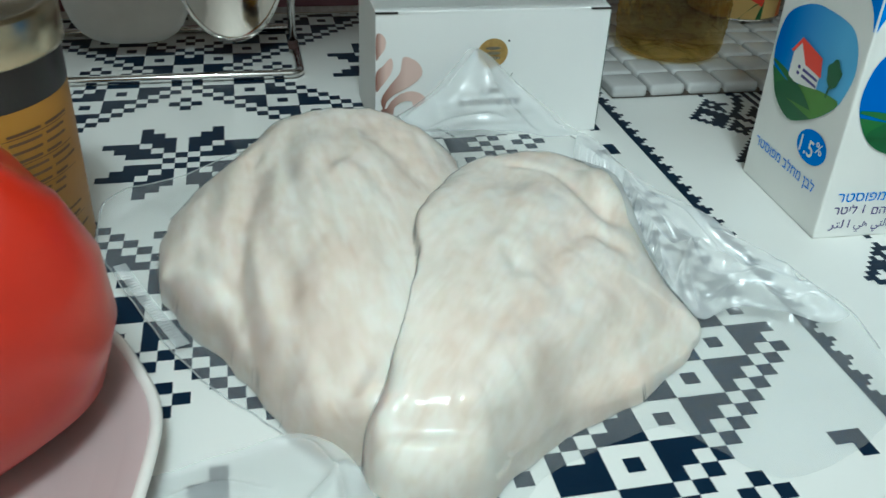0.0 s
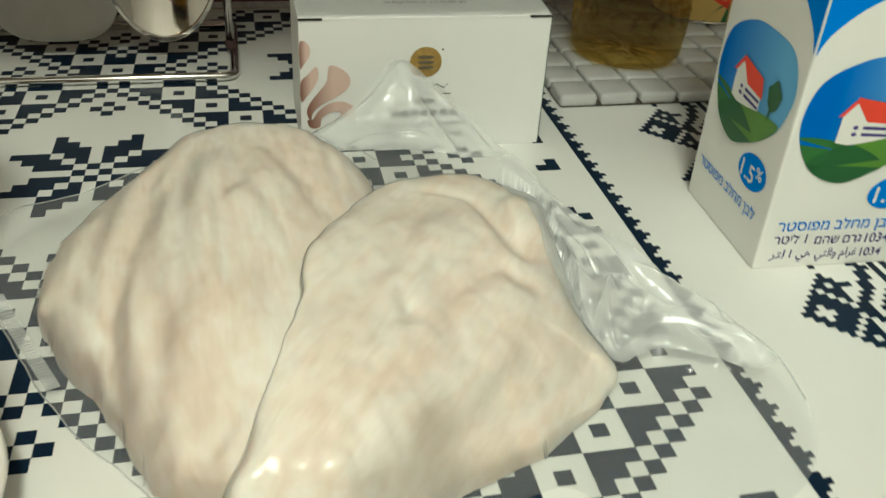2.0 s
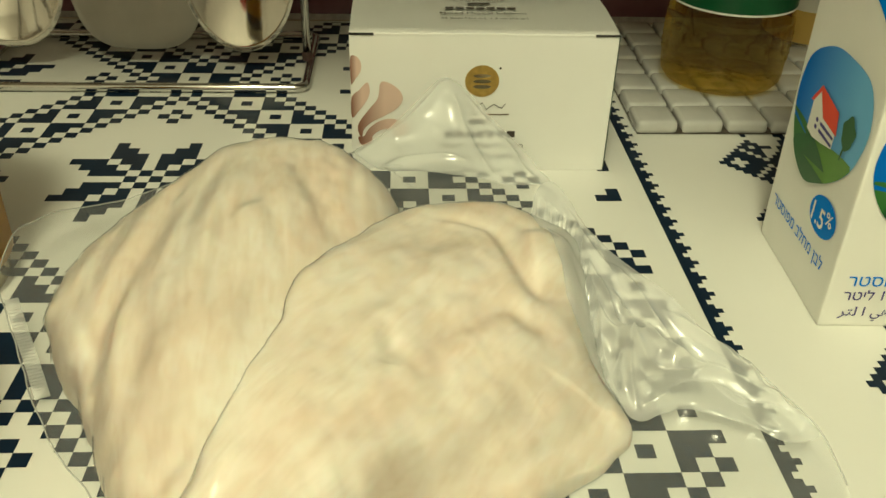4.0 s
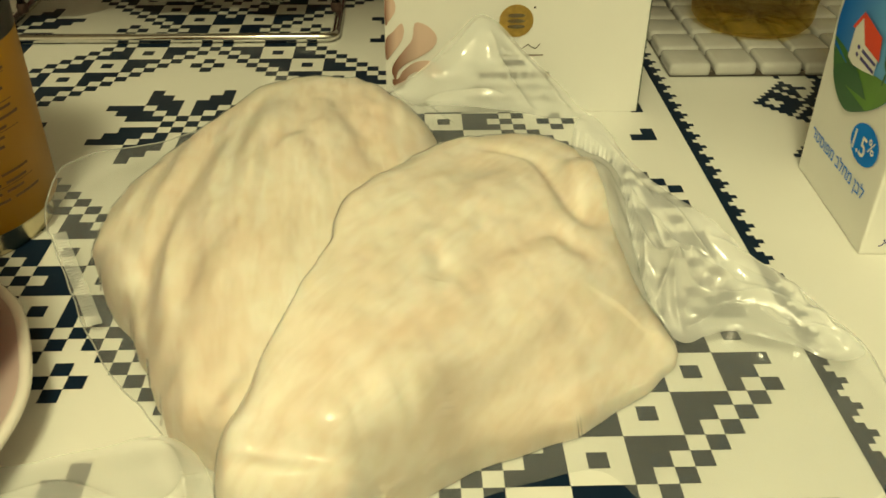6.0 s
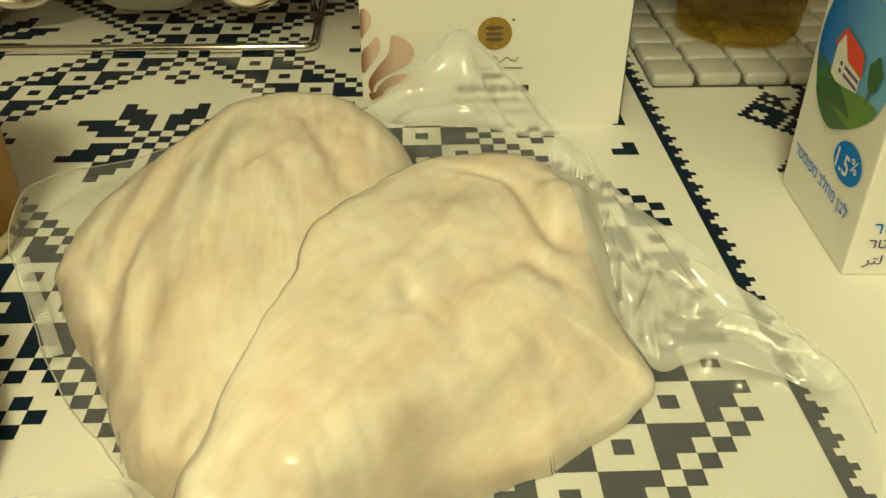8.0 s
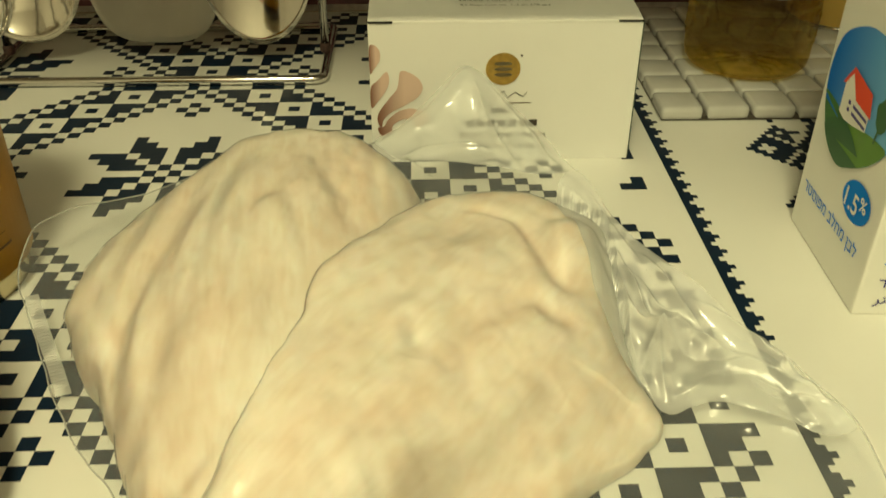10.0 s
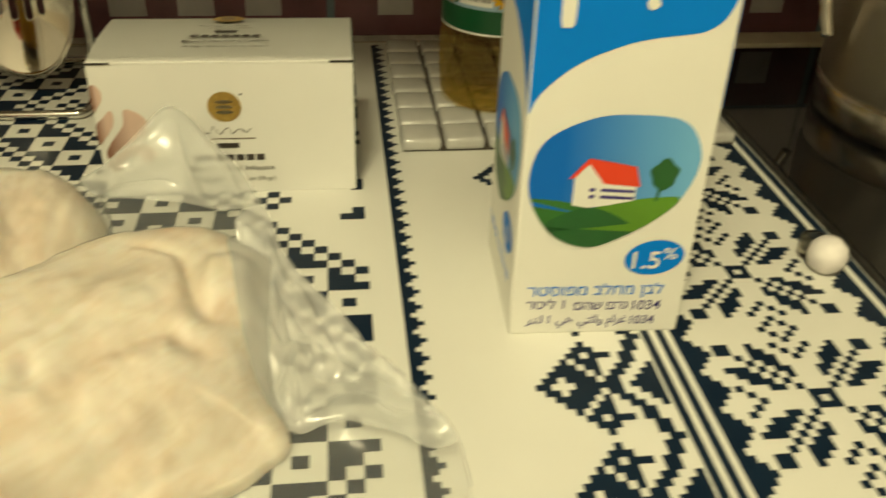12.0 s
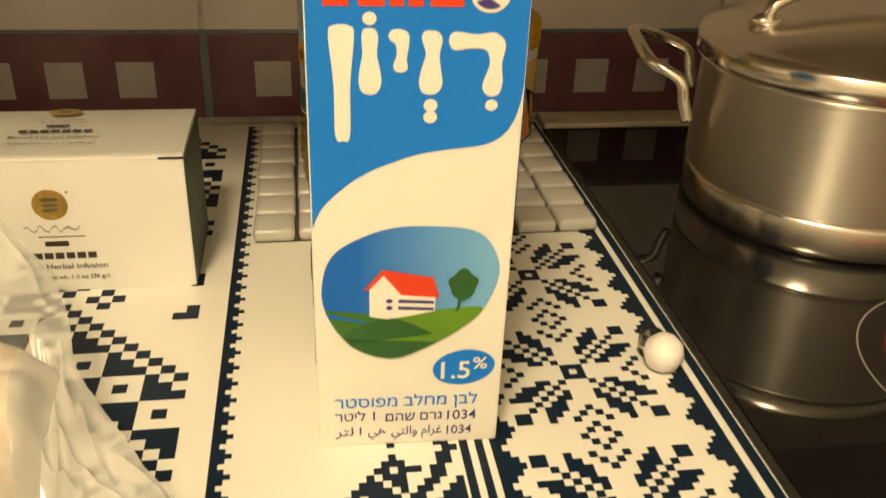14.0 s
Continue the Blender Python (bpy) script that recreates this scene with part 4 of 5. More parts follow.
# ---- utensil stand ----
stand = thing("utensil_stand", pose(0, 0, 0), "chrome wire stand for hanging kitchen utensils", "stand")
X0, X1, Y0, Y1 = -0.378, -0.1785, 0.3695, 0.462
loop = []
for cx, cy, a0 in ((X1 - 0.006, Y0 + 0.006, -90), (X1 - 0.006, Y1 - 0.006, 0), (X0 + 0.006, Y1 - 0.006, 90), (X0 + 0.006, Y0 + 0.006, 180)):
    for k in range(5):
        a = radians(a0 + k * 22.5)
        loop.append((cx + 0.006 * math.cos(a), cy + 0.006 * math.sin(a), 0.0032))
part("base_wire", tube(loop, 0.0027, 10, True), CHROME, stand, "bent chrome rod", True)
for x in (X1 - 0.002, X0 + 0.002):
    part("upright", tube(((x, 0.412, 0.0045), (x, 0.413, 0.10), (x, 0.414, 0.296)), 0.0026, 10), CHROME, stand, "", True)
    part("weld_collar", lathe([(0.0028, 0.0), (0.0034, 0.001), (0.0034, 0.005), (0.0027, 0.006)], 16), RUST, stand, "reddish worn collar", True).location = (x, 0.412, 0.0045)
part("top_bar", tube(((X0, 0.414, 0.296), (X1, 0.414, 0.296)), 0.0026, 10), CHROME, stand, "", True)
for x in (-0.347, -0.281, -0.218):
    part("hook", tube(spline(((x, 0.414, 0.296), (x, 0.408, 0.292), (x, 0.402, 0.286), (x, 0.398, 0.290)), 4, False), 0.0016, 8), CHROME, stand, "", True)


def spoon_blade(half, low, high, depth, slots, square):
    """A hanging dished blade: a rounded outline (square: how boxy it is), with slots cut out of its upper part."""
    bm = bmesh.new()
    seg, rings = 200, 84
    mid, tall = (low + high) / 2, (high - low) / 2
    rows = []
    for k in range(rings, 0, -1):
        r = k / rings
        row = []
        for q in range(seg):
            a = 2 * math.pi * q / seg
            c, s_ = math.cos(a), math.sin(a)
            n = (abs(c) ** square + abs(s_) ** square) ** (-1 / square)
            taper = 1 - 0.22 * max(0.0, s_ * r) ** 2
            row.append(bm.verts.new((half * r * n * c * taper, depth * ((r * r - 1) if r < 0.94 else -0.1164 - (r - 0.94) * depth * 3), mid + tall * r * n * s_)))
        rows.append(row)
    top = bm.verts.new((0, -depth, mid))

    def cut(vs):
        x, t = sum(v.co.x for v in vs) / len(vs), (sum(v.co.z for v in vs) / len(vs) - low) / (high - low)
        for sx, sw, s0, s1 in slots:
            e = sw / (high - low)
            over = max(s0 + e - t, t - s1 + e, 0.0) * (high - low)
            if (x - sx) ** 2 + over ** 2 < sw * sw:
                return True
        return False

    for a, b in zip(rows, rows[1:]):
        for q in range(seg):
            vs = (a[q], a[(q + 1) % seg], b[(q + 1) % seg], b[q])
            if not cut(vs):
                bm.faces.new(vs)
    for q in range(seg):
        vs = (rows[-1][q], rows[-1][(q + 1) % seg], top)
        if not cut(vs):
            bm.faces.new(vs)
    bmesh.ops.delete(bm, geom=[v for v in bm.verts if not v.link_faces], context="VERTS")
    bmesh.ops.recalc_face_normals(bm, faces=bm.faces)
    bmesh.ops.solidify(bm, geom=bm.faces[:], thickness=0.0012)
    return bm


def utensil(name, x, y, low, high, half, depth, slots, point, label, mat=None):
    ob = thing(name, pose(x, y, 0), label, "utensil", "utensils on the stand")
    part("blade", spoon_blade(half, low, high, depth, slots, point), mat or STEEL, ob, "", True)
    part("handle", tube(((0, -0.001, high - 0.004), (0, 0.001, high + 0.05), (0, 0.000, 0.286)), [0.006, 0.0045, 0.0045], 12), STEEL, ob, "plain steel shank", True)
    return ob


utensil("slotted_spoon", -0.2180, 0.404, 0.0125, 0.118, 0.0345, -0.012, ((-0.0125, 0.0022, 0.36, 0.8), (-0.0045, 0.0022, 0.33, 0.85), (0.0045, 0.0022, 0.33, 0.85), (0.0125, 0.0022, 0.36, 0.8)), 2.0, "polished steel slotted spoon hanging on the stand")
utensil("wide_turner", -0.2820, 0.414, 0.0105, 0.125, 0.0400, -0.004, ((-0.037, 0.003, 0.40, 0.46), (-0.037, 0.003, 0.54, 0.60), (0.037, 0.003, 0.40, 0.46), (0.037, 0.003, 0.54, 0.60)), 3.2, "broad brushed steel turner hanging on the stand", BRUSHED)
utensil("slotted_ladle", -0.3560, 0.402, 0.0150, 0.110, 0.0365, -0.018, ((-0.014, 0.0028, 0.42, 0.66), (-0.0045, 0.0028, 0.40, 0.70), (0.0055, 0.0028, 0.40, 0.70), (0.015, 0.0028, 0.42, 0.66)), 2.1, "deep polished slotted ladle hanging on the stand")
whisk = thing("wire_whisk", pose(-0.372, 0.389, 0), "small wire whisk hanging before the ladle", "whisk", "utensils on the stand")
for k in range(3):
    a = radians(k * 60 + 10)
    c, s_ = math.cos(a), math.sin(a)
    part("wire", tube(spline([(0.004 * c, 0.004 * s_, 0.12), (0.012 * c, 0.012 * s_, 0.06), (0.013 * c, 0.013 * s_, 0.038), (0, 0, 0.022), (-0.013 * c, -0.013 * s_, 0.038), (-0.012 * c, -0.012 * s_, 0.06), (-0.004 * c, -0.004 * s_, 0.12)], 6, False), 0.0008, 6), CHROME, whisk, "", True)
part("handle", tube(((0, 0, 0.118), (0, 0.004, 0.2), (0, 0.014, 0.286)), 0.005, 12), STEEL, whisk, "", True)

# ---- fillets in their bag ----


def off_line(X, Y, line):
    """Distance from each place to a bent line, and how far along it (0 to 1)."""
    best, along = np.full(X.shape, 9.0), np.zeros(X.shape)
    for k, (p, q) in enumerate(zip(line, line[1:])):
        dx, dy = q[0] - p[0], q[1] - p[1]
        u = np.clip(((X - p[0]) * dx + (Y - p[1]) * dy) / (dx * dx + dy * dy), 0, 1)
        d = np.hypot(X - p[0] - u * dx, Y - p[1] - u * dy)
        nearer = d < best
        best, along = np.where(nearer, d, best), np.where(nearer, (k + u) / (len(line) - 1), along)
    return best, along


def furrows(X, Y, lines, sharp=2.0):
    """Furrows (depth below 0: ridges) along a few bent lines, fading at their ends; sharp=1 gives a crease, 2 a soft groove."""
    wx = X + 0.0022 * grainy(X, Y, 45, 45, 0.3)
    wy = Y + 0.0022 * grainy(X, Y, 45, 45, 6.3)
    z = np.zeros(X.shape)
    for depth, wide, line in lines:
        fine = [(p.x, p.y) for p in spline([(x, y, 0) for x, y in line], 4, False)]
        d, u = off_line(wx, wy, fine)
        z -= depth * np.exp(-(d / (wide * (1.4 if sharp > 1.5 else 1.0))) ** sharp) * np.sin(math.pi * (0.08 + 0.84 * u)) ** 0.8
    return z


def grainy(X, Y, fx, fy, off):
    """Smooth noise over many places at once; fx, fy: waves per metre."""
    return np.array([noise.noise(Vector((x * fx, y * fy, off))) for x, y in zip(X.ravel(), Y.ravel())]).reshape(X.shape)


def smooth_height(known, soft=0.022, ease=0.12):
    """A smooth sheet through a few known heights, as a function of places."""
    P = np.array([k[:2] for k in known])
    h = np.array([k[2] for k in known])
    K = np.sqrt(((P[:, None] - P[None]) ** 2).sum(2) + soft * soft)
    n = len(P)
    A = np.zeros((n + 3, n + 3))
    A[:n, :n] = -K + ease * np.eye(n) * 0.05
    A[:n, n], A[:n, n + 1:] = 1, P
    A[n, :n], A[n + 1:, :n] = 1, P.T
    w = np.linalg.solve(A, np.concatenate([h, np.zeros(3)]))

    def height(X, Y):
        r = np.sqrt((X[..., None] - P[:, 0]) ** 2 + (Y[..., None] - P[:, 1]) ** 2 + soft * soft)
        return -(r * w[:n]).sum(-1) + w[n] + w[n + 1] * X + w[n + 2] * Y
    return height


def rounded(bm_rows, tip):
    """A closed-over sheet from rings of places, the outermost first, and its middle."""
    bm = bmesh.new()
    rows = [[bm.verts.new(p) for p in row] for row in bm_rows]
    top = bm.verts.new(tip)
    n = len(rows[0])
    for a, b in zip(rows, rows[1:]):
        for k in range(n):
            j = (k + 1) % n
            bm.faces.new((a[k], a[j], b[j], b[k]))
    for k in range(n):
        bm.faces.new((rows[-1][k], rows[-1][(k + 1) % n], top))
    bmesh.ops.recalc_face_normals(bm, faces=bm.faces)
    return bm


def fillet(outline, centre, known, relief, rings=120, seg=14):
    """A slab of flesh: an outline of (x, y, edge height, width of the rounded edge), known heights inside, and a relief on top."""
    line = np.array([tuple(o) for o in spline(outline, seg)])
    rough = np.stack([grainy(line[:, 0], line[:, 1], 90, 90, 1.1), grainy(line[:, 0], line[:, 1], 90, 90, 9.1)], 1)
    rim = line[:, :2] + 0.0016 * rough
    mid = np.array(centre)
    R = np.linspace(1, 1 / rings, rings)[:, None]
    X, Y = mid[0] + (rim[:, 0] - mid[0]) * R, mid[1] + (rim[:, 1] - mid[1]) * R
    gap, low, reach = np.full(X.shape, 9.0), np.zeros(X.shape), np.ones(X.shape)
    for a, edge in zip(rim, line):
        d = np.hypot(X - a[0], Y - a[1])
        nearer = d < gap
        gap, low, reach = np.where(nearer, d, gap), np.where(nearer, edge[2], low), np.where(nearer, edge[3], reach)
    w = np.sqrt(1 - (1 - np.clip(gap / reach, 0, 1)) ** 2.2)
    Z = low * (1 - w) + smooth_height(known)(X, Y) * w
    Z = np.maximum(Z + relief(X, Y) * np.minimum(1.0, w * 1.4), 0.0012)
    rows = [[(x, y, 0.0008) for x, y in rim]] + [list(zip(X[k], Y[k], Z[k])) for k in range(rings)]
    return rounded(rows, (mid[0], mid[1], float(Z[-1].mean())))


def stain_and_furrow_shade(ob, lines):
    """How pink or brown the flesh is, in blotches along a few lines; some paint shade into furrows."""
    co = np.array([v.co[:] for v in ob.data.vertices])
    X, Y = co[:, 0] + 0.004 * grainy(co[:, 0], co[:, 1], 60, 60, 2.2), co[:, 1] + 0.004 * grainy(co[:, 0], co[:, 1], 60, 60, 7.2)
    amount = np.zeros(len(co))
    for much, wide, line in lines:
        d, u = off_line(X, Y, line)
        amount = np.maximum(amount, much * np.exp(-(d / wide) ** 2))
    amount *= 0.75 + 0.6 * grainy(co[:, 0], co[:, 1], 130, 130, 4.4)
    attr = ob.data.attributes.new("stain_and_furrow_shade", "FLOAT", "POINT")
    attr.data.foreach_set("value", np.clip(amount, 0, 1).astype(np.float32))


FURROWS1 = [(0.0066, 0.0040, [(-0.2064, 0.2086), (-0.2104, 0.181), (-0.214, 0.1524), (-0.2171, 0.1261), (-0.2189, 0.1095), (-0.2194, 0.0976), (-0.2167, 0.0847), (-0.2125, 0.071), (-0.206, 0.0562)]),
            (0.0054, 0.0038, [(-0.2075, 0.170), (-0.2095, 0.1464), (-0.208, 0.1184), (-0.2055, 0.0999), (-0.2026, 0.084), (-0.2036, 0.074), (-0.2030, 0.0620)]),
            (0.0034, 0.0036, [(-0.172, 0.2030), (-0.174, 0.1878), (-0.1783, 0.1623), (-0.1831, 0.1503), (-0.184, 0.1351), (-0.1845, 0.1183), (-0.1847, 0.1024)]),
            (0.0040, 0.0044, [(-0.193, 0.2200), (-0.1951, 0.2038), (-0.198, 0.1836), (-0.199, 0.1600), (-0.1985, 0.1344), (-0.1970, 0.1135), (-0.1940, 0.0900)]),
            (0.0014, 0.0028, [(-0.1794, 0.1632), (-0.173, 0.1572), (-0.1652, 0.139), (-0.1598, 0.123)]),
            (0.0020, 0.0030, [(-0.1982, 0.0571), (-0.1927, 0.0495), (-0.1955, 0.0442)]),
            (0.0026, 0.0026, [(-0.1823, 0.0492), (-0.1866, 0.0439), (-0.1892, 0.04)]),
            (0.0032, 0.0030, [(-0.243, 0.134), (-0.2340, 0.1230), (-0.2275, 0.1097), (-0.2211, 0.097)]),
            (0.0026, 0.0040, [(-0.172, 0.2320), (-0.168, 0.2050), (-0.1600, 0.1809), (-0.1495, 0.1544), (-0.1429, 0.1391)]),
            (0.0022, 0.0040, [(-0.224, 0.200), (-0.229, 0.170), (-0.231, 0.140), (-0.226, 0.118)]),
            (-0.0022, 0.0050, [(-0.190, 0.150), (-0.191, 0.115), (-0.187, 0.080), (-0.187, 0.060)]),
            (-0.0016, 0.0030, [(-0.178, 0.110), (-0.176, 0.085), (-0.177, 0.060)])]
FURROWS2 = [(0.0044, 0.0046, [(-0.104, 0.150), (-0.1109, 0.1384), (-0.1221, 0.1144), (-0.1294, 0.0992), (-0.1395, 0.0855), (-0.1488, 0.0712)]),
            (0.0046, 0.0034, [(-0.074, 0.0990), (-0.0797, 0.1007), (-0.0873, 0.1039), (-0.0985, 0.0945), (-0.1067, 0.0886), (-0.1104, 0.0808), (-0.1134, 0.0722)]),
            (0.0026, 0.0030, [(-0.1254, 0.0829), (-0.1239, 0.0762), (-0.1248, 0.0700)]),
            (0.0006, 0.0055, [(-0.126, 0.0580), (-0.1327, 0.0530), (-0.1447, 0.0450), (-0.1535, 0.0390), (-0.1623, 0.0320), (-0.1679, 0.0270)]),
            (0.0040, 0.0042, [(-0.0800, 0.0740), (-0.0856, 0.0686), (-0.1021, 0.0522), (-0.1148, 0.0430), (-0.1269, 0.0370)]),
            (0.0026, 0.0034, [(-0.086, 0.0510), (-0.0911, 0.0482), (-0.1025, 0.0423), (-0.1103, 0.0387)]),
            (0.0050, 0.0026, [(-0.1850, 0.0210), (-0.1741, 0.0185), (-0.1618, 0.0165), (-0.1474, 0.0180), (-0.1330, 0.0260)]),
            (0.0022, 0.0020, [(-0.109, 0.1528), (-0.0989, 0.1527), (-0.0876, 0.1449), (-0.0827, 0.1293)]),
            (0.0032, 0.0026, [(-0.0840, 0.1400), (-0.0827, 0.1335), (-0.0799, 0.1212), (-0.0757, 0.1164), (-0.0680, 0.1190)]),
            (0.0006, 0.0050, [(-0.1434, 0.1032), (-0.1528, 0.0854), (-0.1612, 0.0664), (-0.1660, 0.0503)]),
            (0.0042, 0.0042, [(-0.090, 0.120), (-0.0971, 0.1096), (-0.1084, 0.1005), (-0.1196, 0.0828), (-0.1327, 0.0686), (-0.1419, 0.0556)]),
            (0.0022, 0.0024, [(-0.0560, 0.0850), (-0.0740, 0.0650), (-0.0920, 0.0520), (-0.1090, 0.0460)]),
            (0.0026, 0.0034, [(-0.1300, 0.1280), (-0.1420, 0.1060), (-0.1510, 0.0860), (-0.1580, 0.0660)]),
            (0.0030, 0.0034, [(-0.0940, 0.0790), (-0.1080, 0.0660), (-0.1230, 0.0550), (-0.1400, 0.0440)]),
            (-0.0020, 0.0060, [(-0.1000, 0.0830), (-0.0900, 0.0880), (-0.0760, 0.0840)]),
            (-0.0018, 0.0060, [(-0.1180, 0.0600), (-0.1350, 0.0420), (-0.1480, 0.0330)]),
            (-0.0026, 0.0040, [(-0.1590, 0.0260), (-0.1530, 0.0240), (-0.1490, 0.0255)])]


def relief_back(X, Y):
    patch = np.exp(-(((X + 0.153) / 0.016) ** 2 + ((Y - 0.170) / 0.030) ** 2))
    return (0.85 * furrows(X, Y, FURROWS1) * np.clip((0.222 - Y) / 0.055, 0.08, 1) + 0.0004 * grainy(X + 0.12 * Y, Y, 85, 9, 3.1) + 0.0003 * grainy(X + 0.12 * Y, Y, 240, 30, 8.1)
            + 0.0006 * grainy(X, Y, 60, 60, 2.0) + (0.0004 + 0.0006 * patch) * grainy(X, Y, 210, 150, 5.0))


def relief_front(X, Y):
    along, across = 0.60 * X + 0.80 * Y, 0.80 * X - 0.60 * Y
    nub = 0.0055 * np.exp(-(((X + 0.069) / 0.0095) ** 4 + ((Y - 0.134) / 0.0125) ** 4))
    return (0.75 * furrows(X, Y, FURROWS2) + nub + 0.0005 * grainy(across, along, 80, 14, 7.7) + 0.0003 * grainy(across, along, 220, 45, 1.7)
            + 0.0007 * grainy(X, Y, 55, 55, 9.0) + 0.0005 * grainy(X, Y, 180, 150, 4.0))


fish = thing("bagged_fish", pose(0, 0, 0), "two pale fish fillets packed in a clear bag", "fish")
BACKLINE = [(-0.197, 0.037, 0.008, 0.010), (-0.205, 0.048, 0.006, 0.012), (-0.212, 0.060, 0.006, 0.012), (-0.218, 0.073, 0.006, 0.012), (-0.225, 0.087, 0.007, 0.014), (-0.236, 0.104, 0.008, 0.016), (-0.245, 0.120, 0.009, 0.018), (-0.251, 0.136, 0.010, 0.018), (-0.252, 0.158, 0.010, 0.020), (-0.246, 0.180, 0.010, 0.022),
            (-0.235, 0.197, 0.011, 0.022), (-0.220, 0.210, 0.013, 0.022), (-0.204, 0.230, 0.018, 0.022), (-0.184, 0.234, 0.021, 0.022), (-0.167, 0.228, 0.027, 0.016), (-0.149, 0.221, 0.028, 0.016), (-0.135, 0.206, 0.022, 0.020), (-0.122, 0.178, 0.022, 0.022), (-0.130, 0.120, 0.030, 0.020), (-0.152, 0.062, 0.026, 0.018), (-0.174, 0.034, 0.022, 0.010)]
HIGH1 = [(-0.178, 0.165, 0.0495), (-0.170, 0.136, 0.0495), (-0.189, 0.085, 0.043), (-0.183, 0.055, 0.034), (-0.190, 0.042, 0.025), (-0.204, 0.062, 0.027), (-0.216, 0.085, 0.029), (-0.235, 0.125, 0.025), (-0.240, 0.160, 0.024), (-0.226, 0.188, 0.027), (-0.205, 0.150, 0.044), (-0.206, 0.200, 0.040),
         (-0.189, 0.205, 0.0430), (-0.160, 0.208, 0.0435), (-0.144, 0.188, 0.045), (-0.150, 0.160, 0.045), (-0.166, 0.090, 0.041), (-0.150, 0.115, 0.041), (-0.133, 0.150, 0.038), (-0.200, 0.110, 0.043), (-0.172, 0.050, 0.034)]
fillet1 = part("back_fillet", fillet(BACKLINE, (-0.185, 0.135), HIGH1, relief_back), FISH_BACK, fish, "ridged pale fillet, faintly pink", True)
# First two lines are pink areas; the last three paint shade along furrows.
stain_and_furrow_shade(fillet1, [(0.55, 0.016, [(-0.150, 0.195), (-0.157, 0.165), (-0.150, 0.140)]), (0.42, 0.014, [(-0.196, 0.085), (-0.192, 0.060), (-0.190, 0.040)]), (0.30, 0.005, FURROWS1[1][2]), (0.40, 0.006, [(-0.213, 0.190), (-0.217, 0.150), (-0.221, 0.110)]), (0.35, 0.005, [(-0.176, 0.190), (-0.184, 0.140)])])
FRONTLINE = [(-0.186, 0.025, 0.012, 0.010), (-0.1785, 0.035, 0.026, 0.010), (-0.1745, 0.040, 0.036, 0.011), (-0.1705, 0.049, 0.042, 0.012), (-0.1645, 0.063, 0.047, 0.014), (-0.159, 0.082, 0.047, 0.012), (-0.156, 0.102, 0.047, 0.012), (-0.150, 0.115, 0.046, 0.012), (-0.144, 0.128, 0.043, 0.012), (-0.134, 0.147, 0.0385, 0.012), (-0.119, 0.163, 0.038, 0.016), (-0.103, 0.173, 0.032, 0.016),
             (-0.083, 0.177, 0.028, 0.018), (-0.067, 0.168, 0.026, 0.018), (-0.056, 0.157, 0.026, 0.014), (-0.055, 0.143, 0.022, 0.016), (-0.055, 0.122, 0.014, 0.020), (-0.054, 0.104, 0.009, 0.022), (-0.050, 0.090, 0.005, 0.026), (-0.047, 0.081, 0.004, 0.030), (-0.051, 0.073, 0.003, 0.034), (-0.071, 0.056, 0.003, 0.032), (-0.091, 0.043, 0.003, 0.028), (-0.111, 0.036, 0.003, 0.024),
             (-0.126, 0.027, 0.004, 0.017), (-0.140, 0.018, 0.005, 0.013), (-0.151, 0.010, 0.006, 0.012), (-0.160, 0.006, 0.007, 0.011), (-0.173, 0.006, 0.008, 0.011), (-0.184, 0.012, 0.009, 0.010)]
HIGH2 = [(-0.178, 0.022, 0.029), (-0.156, 0.021, 0.0335), (-0.168, 0.043, 0.043), (-0.155, 0.093, 0.0515), (-0.140, 0.100, 0.0515), (-0.130, 0.144, 0.0430), (-0.062, 0.146, 0.037), (-0.109, 0.066, 0.0355), (-0.100, 0.112, 0.046), (-0.072, 0.092, 0.027), (-0.082, 0.150, 0.0385), (-0.118, 0.140, 0.0455), (-0.120, 0.088, 0.045), (-0.137, 0.058, 0.0460),
         (-0.088, 0.066, 0.0265), (-0.106, 0.050, 0.0265), (-0.140, 0.036, 0.0375), (-0.120, 0.043, 0.029), (-0.134, 0.030, 0.032), (-0.061, 0.080, 0.014), (-0.152, 0.066, 0.0475), (-0.100, 0.160, 0.0400), (-0.068, 0.118, 0.032), (-0.164, 0.010, 0.024)]
fillet2 = part("front_fillet", fillet(FRONTLINE, (-0.118, 0.068), HIGH2, relief_front), FISH_FRONT, fish, "broad pale fillet with soft creases", True)
# Furrow lines 1, 4 and 8 paint shade in creases; the rest are stains.
stain_and_furrow_shade(fillet2, [(0.50, 0.008, FURROWS2[3][2]), (0.55, 0.006, FURROWS2[1][2]), (0.40, 0.005, FURROWS2[5][2]), (0.50, 0.005, FURROWS2[8][2]), (0.55, 0.007, [(-0.098, 0.166), (-0.078, 0.164), (-0.066, 0.158)]), (0.35, 0.008, [(-0.125, 0.120), (-0.100, 0.100), (-0.088, 0.120)]), (0.35, 0.007, FURROWS2[4][2])])

trees = []
for ob in (fillet1, fillet2):
    bm = bmesh.new()
    bm.from_mesh(ob.data)
    trees.append(BVHTree.FromBMesh(bm))
    bm.free()


def flesh_top(x, y):
    z = 0.0
    for tr in trees:
        hit = tr.ray_cast(Vector((x, y, 0.2)), Vector((0, 0, -1)))
        if hit[0] is not None:
            z = max(z, hit[0].z)
    return z


